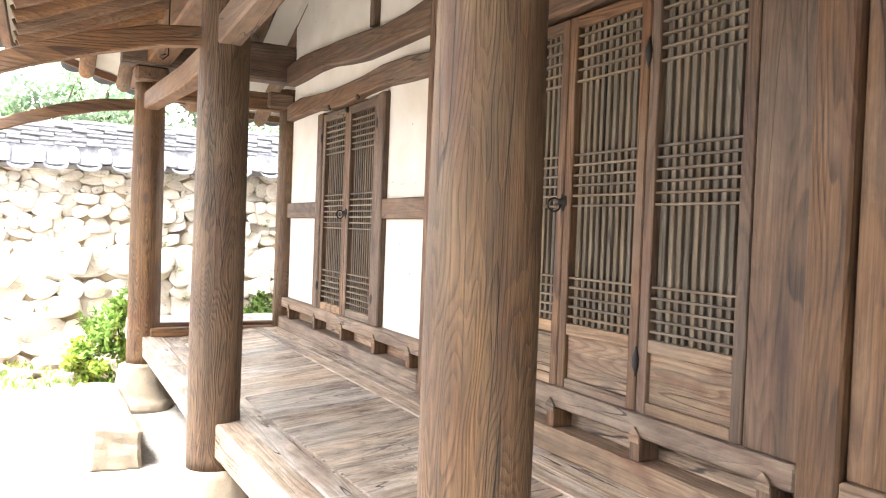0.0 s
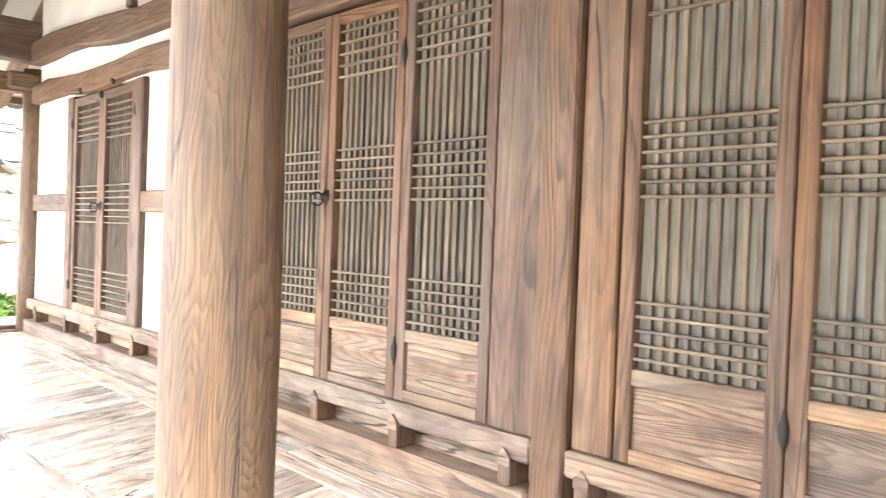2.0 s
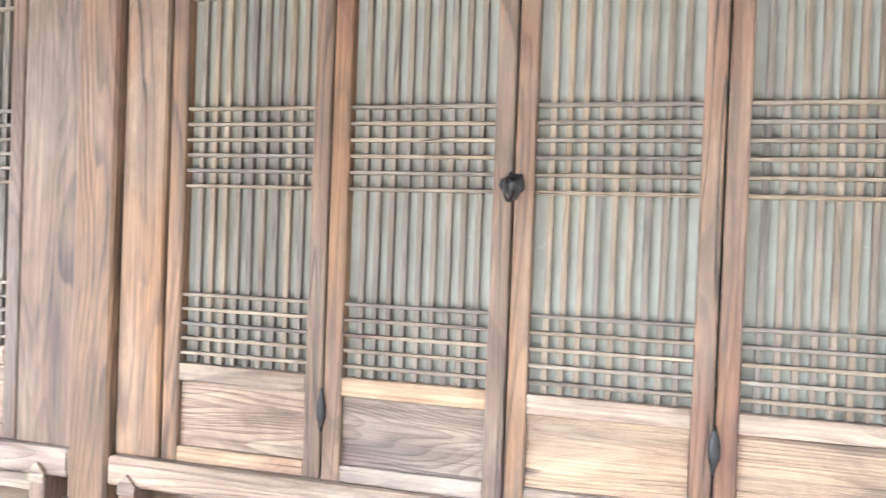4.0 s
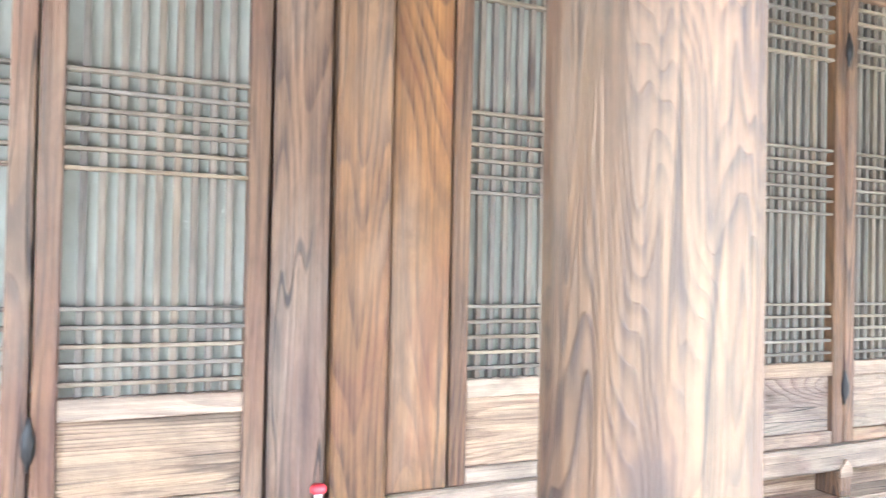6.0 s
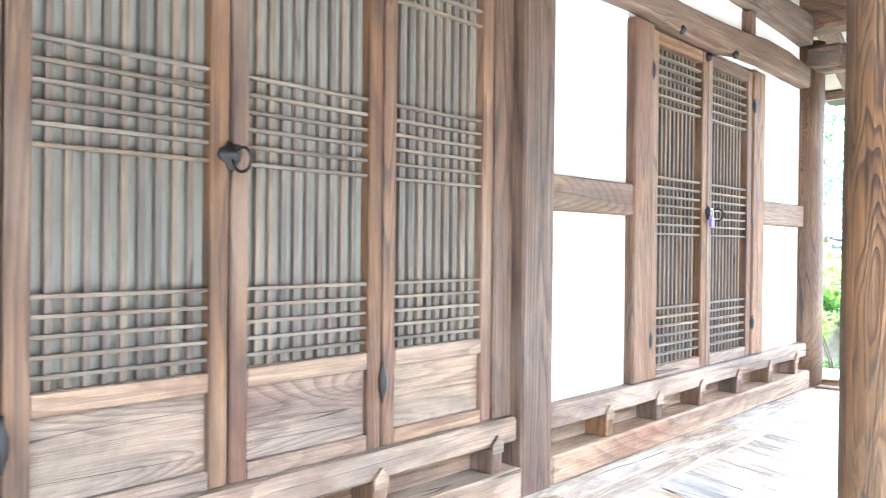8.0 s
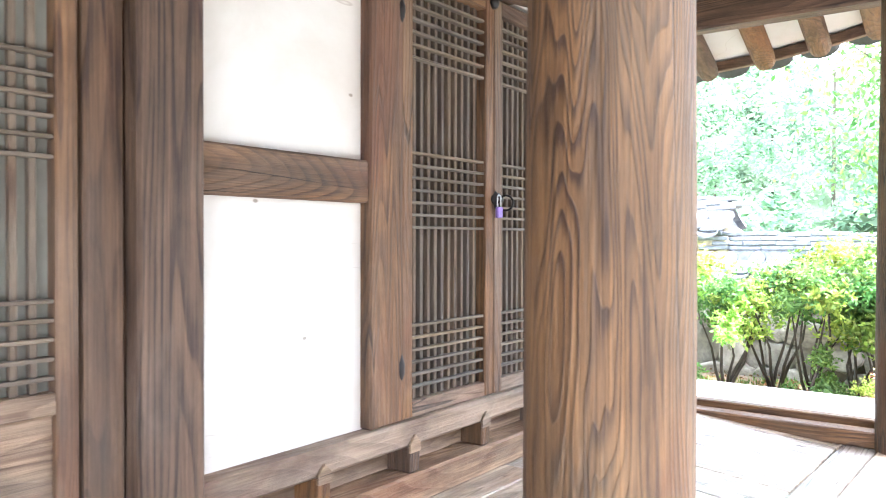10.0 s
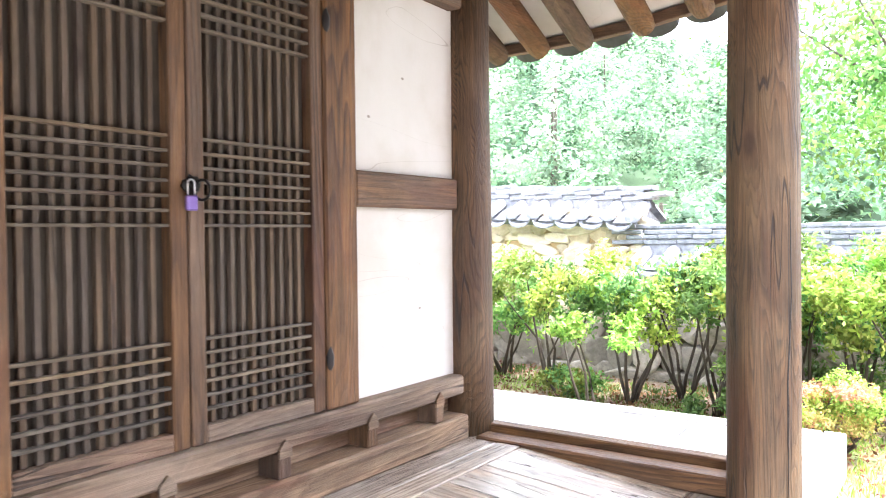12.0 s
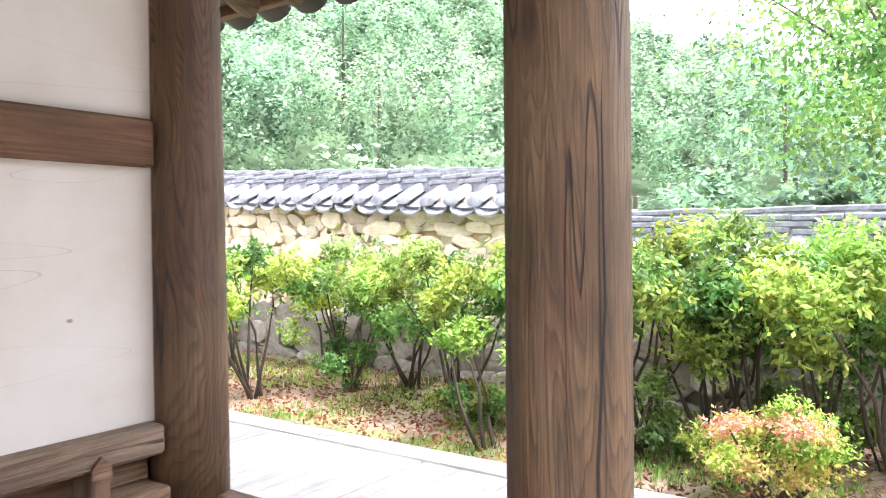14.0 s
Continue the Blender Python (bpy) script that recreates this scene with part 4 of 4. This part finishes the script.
B, D, R = LEAF_BRIGHT, LEAF_DARK, LEAF_RUST
for i, (x, y, rad, lo, top, mats, n, sz) in enumerate([
        (9.55, 2.85, 0.5, 0.08, 0.8, (D, B), 3000, 0.06), (10.5, 4.3, 0.55, 0.0, 0.75, (D, B), 2500, 0.06),
        (10.6, 2.75, 0.55, 0.05, 0.8, (D, B), 3200, 0.06), (10.55, 2.0, 0.5, -0.15, 0.75, (D, B), 3200, 0.06),
        (10.2, 1.25, 0.5, 0.1, 0.75, (D, B), 2800, 0.06), (9.35, 0.5, 0.3, -0.02, 0.42, (B,), 1300, 0.05),
        (10.0, 0.45, 0.5, 0.1, 0.82, (D, B), 3000, 0.06), (10.0, -0.3, 0.5, 0.12, 0.88, (D, B), 3000, 0.06),
        (10.1, -0.95, 0.5, 0.1, 0.9, (D, B), 3000, 0.06), (10.15, -1.6, 0.5, 0.08, 0.92, (D, B), 3400, 0.06),
        (10.2, -2.3, 0.5, 0.05, 0.92, (D, B), 3200, 0.06), (10.3, -3.1, 0.55, 0.0, 0.92, (D, B), 3000, 0.06),
        (9.75, -0.38, 0.26, -0.5, -0.05, (D,), 1500, 0.05), (10.2, 2.4, 0.3, -0.5, 0.0, (D,), 1400, 0.05),
        (11.0, 3.4, 0.4, -0.45, 0.35, (D, B), 1800, 0.055), (9.9, 1.0, 0.28, -0.5, -0.08, (D, B), 1300, 0.05),
        (10.6, -1.2, 0.4, -0.5, 0.0, (D,), 1500, 0.05), (10.3, 0.08, 0.45, 0.15, 0.8, (D, B), 3000, 0.05), (10.3, -0.62, 0.48, 0.1, 0.86, (D, B), 3400, 0.05), (10.35, -1.28, 0.48, 0.1, 0.88, (D, B), 3400, 0.05), (10.4, -1.95, 0.5, 0.05, 0.9, (D, B), 3200, 0.05), (10.5, 5.6, 0.6, -0.1, 0.75, (D, B), 2000, 0.06)]):
    shrub(x, y, rad * 1.1, lo - 0.04, top, mats, 100 + i, int(n * 1.25), sz * 0.88)
shrub(9.25, -1.21, 0.36, -0.3, 0.02, (R, LEAF_BRIGHT, SPENT), 140, 7000, 0.027, "low rounded azalea with rusty spent blossom and yellow-green leaves", "rusty_azalea")
for i, (x, y, rad, lo, top) in enumerate([(-8.45, -1.25, 0.33, -0.6, 0.28), (-8.5, 0.25, 0.28, -0.4, 0.3), (-8.2, -1.65, 0.25, -0.64, -0.3)]):
    shrub(x, y, rad, lo, top, (LEAF_BRIGHT, LEAF_TREE), 170 + i, 2200, 0.07, "bright green weeds at the foot of the stone wall", "wall_weeds")

# ---- tree by the garden ----
def tree(x, y, h, crown_z, rad, n, seed, mat, size, label, name="garden_tree", foot=GROUND):
    rng = np.random.default_rng(seed)
    t = thing(name, label, "tree", x, y, foot, "trees")
    bm = bmesh.new()
    trunk = [(0, 0, -0.1), (0.08, 0.04, h * 0.3), (-0.05, 0.1, h * 0.6), (0.05, 0, h * 0.95)]
    swept(trunk, [0.2, 0.16, 0.1, 0.04], 10, bm=bm)
    p, nr, cl = blob_points(rng, n, (0, 0, crown_z - foot), rad, 0.35)
    for c in cl[:26]:
        a = Vector((0, 0.05, (crown_z - foot) * rng.uniform(0.35, 0.8)))
        e = Vector(c)
        m = a.lerp(e, 0.5) + Vector((0, 0, 0.2))
        swept([a, m, e], [0.06, 0.035, 0.01], 6, bm=bm)
    part("trunk", bm, BARK, t, smooth=True)
    v, f = leaf_cloud(p, nr, size, seed + 3)
    mesh_object("crown", v, f, mat, t)


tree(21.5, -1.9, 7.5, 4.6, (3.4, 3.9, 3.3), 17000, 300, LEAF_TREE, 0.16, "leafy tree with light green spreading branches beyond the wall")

# ---- wooded hill and far trees ----
def hill(d):
    return GROUND + max(0.0, d - 26.0) * 0.4


hx, hy = 6.0, -2.0
hb = bmesh.new()
prev = None
for i in range(25):
    az = radians(-5 + i * 6.0)
    row = []
    for d in (24, 32, 45, 65, 90, 125, 165):
        k = 1.0 if az < radians(54) else max(0.35, 1.0 - (math.degrees(az) - 54) / 50)
        row.append(hb.verts.new((hx + d * math.sin(az), hy + d * math.cos(az), GROUND - 0.3 + (hill(d) - GROUND) * k + 0.4 * noise.noise(Vector((d * 0.1, az * 4, 0))))))
    if prev:
        for a in range(6):
            hb.faces.new((prev[a], row[a], row[a + 1], prev[a + 1]))
    prev = row
tagged(part("hillside", hb, UNDERWOOD, smooth=True), "wooded hillside behind the garden wall", "hill", kind="structure")
rng = np.random.default_rng(7)
V, F, N, TB = [], [], [], bmesh.new()
off = 0
for d0 in np.arange(16, 128, 3.0):
    step = 4.0 / d0
    for az in np.arange(radians(14), radians(100), step):
        a = az + rng.uniform(-0.4, 0.4) * step
        d = d0 + rng.uniform(-1.3, 1.3)
        k = 1.0 if a < radians(54) else max(0.35, 1.0 - (math.degrees(a) - 54) / 50)
        gx, gy, gz = hx + d * math.sin(a), hy + d * math.cos(a), GROUND - 0.3 + (hill(d) - GROUND) * k
        h = rng.uniform(3.0, 7.5) * (0.6 if d < 24 else 1.0)
        r = rng.uniform(1.3, 3.2) * (0.7 if d < 24 else 1.0)
        n = 800 if d < 45 else (560 if d < 75 else 320)
        sz = 0.23 if d < 45 else (0.34 if d < 75 else 0.55)
        p, nr, _ = blob_points(rng, n, (gx, gy, gz + h * 0.7), (r, r, h * 0.45), 0.6, 0.13, 34)
        nr = nr * np.array([0.6, 0.6, 1.0]) + np.array([0, 0, 0.5])
        v, f = leaf_cloud(p, nr, sz, int(d * 100 + a * 1000), 0.25, False, 0.34)
        out = p - np.array([gx, gy, gz + h * 0.62])
        out = out / np.array([r, r, h * 0.45]) + nr * 0.35 / (np.linalg.norm(nr, axis=1)[:, None] + 1e-9)
        out /= np.linalg.norm(out, axis=1)[:, None] + 1e-9
        face_n = np.cross(v[1::4] - v[0::4], v[3::4] - v[0::4])
        back = np.einsum("ij,ij->i", face_n, out) < 0
        f[back] = f[back][:, ::-1]
        N.append(np.repeat(out, 4, 0))
        V.append(v)
        F.append(f + off)
        off += len(v)
        if rng.uniform() < 0.12 and d < 80:
            swept([(gx, gy, gz), (gx + 0.1, gy, gz + h * 1.1)], [0.12, 0.05], 5, bm=TB)
woods = mesh_object("woods", np.concatenate(V), np.concatenate(F), LEAF_WOOD_HAZED, None, np.concatenate(N))
tagged(woods, "dense light green broadleaf wood covering the hillside, haze put into its leaf colour", "woods", kind="stuff")
tagged(part("wood_trunks", TB, BARK), "pale thin trunks among the hillside wood", "trunks", kind="stuff")
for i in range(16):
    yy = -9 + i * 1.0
    tree(-17 - (i * 37 % 7), yy, 3.6, 2.5 + (i * 13 % 5) * 0.3, (1.4, 1.5, 1.1), 2600, 400 + i, LEAF_WOOD_HAZED, 0.15, "pale green tree behind the boundary wall, haze put into its leaf colour", "far_tree", GROUND - 0.2)

# ---- grass, leaf litter ----
rng = np.random.default_rng(9)
n = 7000
px = rng.uniform(7.9, 11.0, n)
py = rng.uniform(-3.5, 5.5, n)
keep = np.array([noise.noise(Vector((a * 0.9, b * 0.9, 3))) > -0.02 for a, b in zip(px, py)])
pts = np.stack([px, py, np.full(n, GROUND + 0.03)], 1)[keep]
nr = np.tile(np.array([0.0, 0.0, 1.6]), (len(pts), 1))
v, f = leaf_cloud(np.repeat(pts, 4, 0) + rng.normal(0, 0.02, (len(pts) * 4, 3)) * np.array([1, 1, 0.2]), np.repeat(nr, 4, 0), 0.06, 12, 0.25, True, 0.09)
tagged(mesh_object("grass", v, f, GRASS), "thin grass tufts in the mossy garden earth", "grass", kind="stuff")
n = 10000
pts = np.stack([rng.normal(9.7, 0.85, n), rng.uniform(-3, 5, n), np.full(n, GROUND + 0.065)], 1)
v, f = leaf_cloud(pts, np.concatenate([rng.normal(0, 1, (n, 2)), np.zeros((n, 1))], 1), 0.04, 13, 0.25, True)
LITTER = leaf("dry_leaf", (0.15, 0.06, 0.035), (0.25, 0.11, 0.06), (0.35, 0.22, 0.12), 0.8)
tagged(mesh_object("leaf_litter", v, f, LITTER), "fallen reddish brown leaves under the shrubs", "leaves", kind="stuff")
n = 2600
pts = np.stack([rng.uniform(-9.4, -7.9, n), rng.uniform(-3.2, 3.0, n), np.full(n, GROUND - 0.13)], 1)
v, f = leaf_cloud(pts, np.tile(np.array([0.0, 0.0, 1.5]), (n, 1)), 0.07, 14, 0.25, True, 0.12)
tagged(mesh_object("grass", v, f, GRASS), "moss and grass at the foot of the boundary wall", "grass", kind="stuff")

# rubble at the foot of the west wall
random.seed(31)
for i in range(26):
    k = i / 25
    sc = random.uniform(0.18, 0.4)
    rk = thing("loose_rock", "mossy loose fieldstone at the foot of the wall", "rock", -8.9 + random.uniform(-0.5, 0.75), -3.4 + 6.0 * k, GROUND - 0.16 + sc * 0.18, "loose rocks")
    shared("rock", ROCKS[RUBBLE.name][i % 9], rk, pose(0, 0, 0, random.uniform(-15, 15), random.uniform(-15, 15), random.uniform(0, 180)) @ Matrix.Diagonal((sc, sc * 1.3, sc * 0.6, 1)))

# wire and hook hanging by the arched beam
wr = thing("hanging_wire", "thin black wire with a hook hanging from the eaves", "wire", -3.92, -1.53, 1.845)
part("wire", swept([(0, 0, 0.66), (0.004, 0, 0.3), (0, 0, 0.02), (0.02, -0.03, -0.01), (0.05, -0.05, 0.0), (0.06, -0.02, 0.012)], 0.004, 6), IRON, wr, smooth=True)

# red gate far beyond the yard, and the low tiled wall in front of it
rg2 = thing("red_gate", "small faded red wooden gate beyond the yard", "gate", -9.2, -3.05, GROUND - 0.2)
RED = plain("faded_red_paint", (0.42, 0.07, 0.05), 0.7)
for k in range(6):
    part("board", box(-0.02, 0.02, -0.6 + k * 0.13, -0.49 + k * 0.13, 0.05, 2.3, 0.006), RED, rg2)
part("rail", box(-0.035, 0.0, -0.62, 0.28, 2.05, 2.13, 0.006), RED, rg2)
part("rail", box(-0.035, 0.0, -0.62, 0.28, 0.4, 0.48, 0.006), RED, rg2)

# dry bits on the porch floor
bits = bmesh.new()
rb2 = random.Random(3)
for k in range(70):
    bx, by = rb2.gauss(-2.6, 0.35), rb2.gauss(-0.72, 0.12)
    box(bx - 0.006, bx + 0.006, by - 0.004, by + 0.004, 0.0005 + floor_z(by), 0.004 + floor_z(by), 0, bits)
tagged(part("debris", bits, BARK), "dark dry crumbs scattered on the porch planks", "debris", kind="stuff")

# ---- porch floor, plank by plank ----
random.seed(41)
under = bmesh.new()
for x in (-6.9, -5.4, -3.83, -2.5, -1.3, 0, 1.28, 2.5, 3.8, 5.3, 6.7):
    box(x - 0.05, x + 0.05, front(x) + 0.06, 0.0, -0.16, -0.045, 0.004, under)
floor = tagged(part("floor", under, FLOORY), "weathered grey-brown pine plank floor of the raised porch", "floor", kind="structure")


def slab(pts, z0, z1, mat, name="plank", bevel=0.004, rise=0.0):
    bm = bmesh.new()
    lo = [bm.verts.new((px, py, z0)) for px, py in pts]
    hi = [bm.verts.new((px, py, z1 + (rise or floor_z(py)))) for px, py in pts]
    n = len(pts)
    bm.faces.new(lo[::-1])
    bm.faces.new(hi)
    for k in range(n):
        bm.faces.new((lo[k], lo[(k + 1) % n], hi[(k + 1) % n], hi[k]))
    bmesh.ops.bevel(bm, geom=list(bm.edges), offset=bevel, segments=1, affect="EDGES")
    return part(name, bm, mat, floor)


x = END_L - 0.02
while x < END_R - 0.05:
    w = min(random.uniform(0.24, 0.34), END_R - 0.02 - x)
    g = 0.0035
    dz = random.uniform(-0.003, 0.0)
    slab([(x + g, front(x) + 0.29), (x + w - g, front(x + w) + 0.29), (x + w - g, -0.345), (x + g, -0.345)], -0.045, dz, FLOORY)
    x += w
cuts = [END_L - 0.02, -5.45, -3.83, -2.5, -1.31, 0.0, 1.28, 2.6, 3.8, 5.3, END_R]
for a, b in zip(cuts, cuts[1:]):
    slab([(a + 0.002, front(a) + 0.14), (b - 0.002, front(b) + 0.14), (b - 0.002, front(b) + 0.285), (a + 0.002, front(a) + 0.285)], -0.045, 0.0, FLOORX)
    slab([(a + 0.002, front(a) + 0.0), (b - 0.002, front(b) + 0.0), (b - 0.002, front(b) + 0.135), (a + 0.002, front(a) + 0.135)], -0.17, 0.003, FLOORX, "edge_beam", 0.008)
    slab([(a + 0.002, -0.34), (b - 0.002, -0.34), (b - 0.002, -0.225), (a + 0.002, -0.225)], -0.045, 0.001, FLOORX)
    slab([(a + 0.002, -0.22), (b - 0.002, -0.22), (b - 0.002, 0.05), (a + 0.002, 0.05)], -0.045, 0.0, FLOORX)
for sg, xa, xb, yf in ((1, END_R + 0.085, 7.64, -1.36), (-1, END_L - 0.08, -8.0, -1.2)):
    y = yf
    while y < 2.4:
        w = random.uniform(0.5, 0.68)
        xs2 = sorted((xa, xb))
        slab([(xs2[0], y + 0.003), (xs2[1], y + 0.003), (xs2[1], y + w - 0.003), (xs2[0], y + w - 0.003)], -0.045, random.uniform(-0.003, 0), DECK_GLARE["x"], rise=0.04)
        y += w
    xo = sorted((xb + sg * 0.004, xb + sg * 0.15))
    slab([(xo[0], yf), (xo[1], yf), (xo[1], 2.6), (xo[0], 2.6)], -0.17, 0.002, DECK_GLARE["y"], "edge_beam", 0.008, 0.04)
    slab([(min(xa, xb), yf - 0.1), (max(xo) if sg > 0 else max(xa, xb), yf - 0.1), (max(xo) if sg > 0 else max(xa, xb), yf - 0.004), (min(xa, xb), yf - 0.004)], -0.17, 0.002, DECK_GLARE["x"], "edge_beam", 0.008, 0.04)
    for yy in (yf + 0.05, 1.0, 2.4):
        lg = thing("deck_leg", "short square pine leg under the side deck", "leg", xb + sg * 0.06, yy, GROUND - 0.15 if sg < 0 else GROUND, "deck legs")
        part("leg", box(-0.05, 0.05, -0.05, 0.05, 0, -0.17 - (GROUND - 0.15 if sg < 0 else GROUND), 0.006), WOOD["z"], lg)
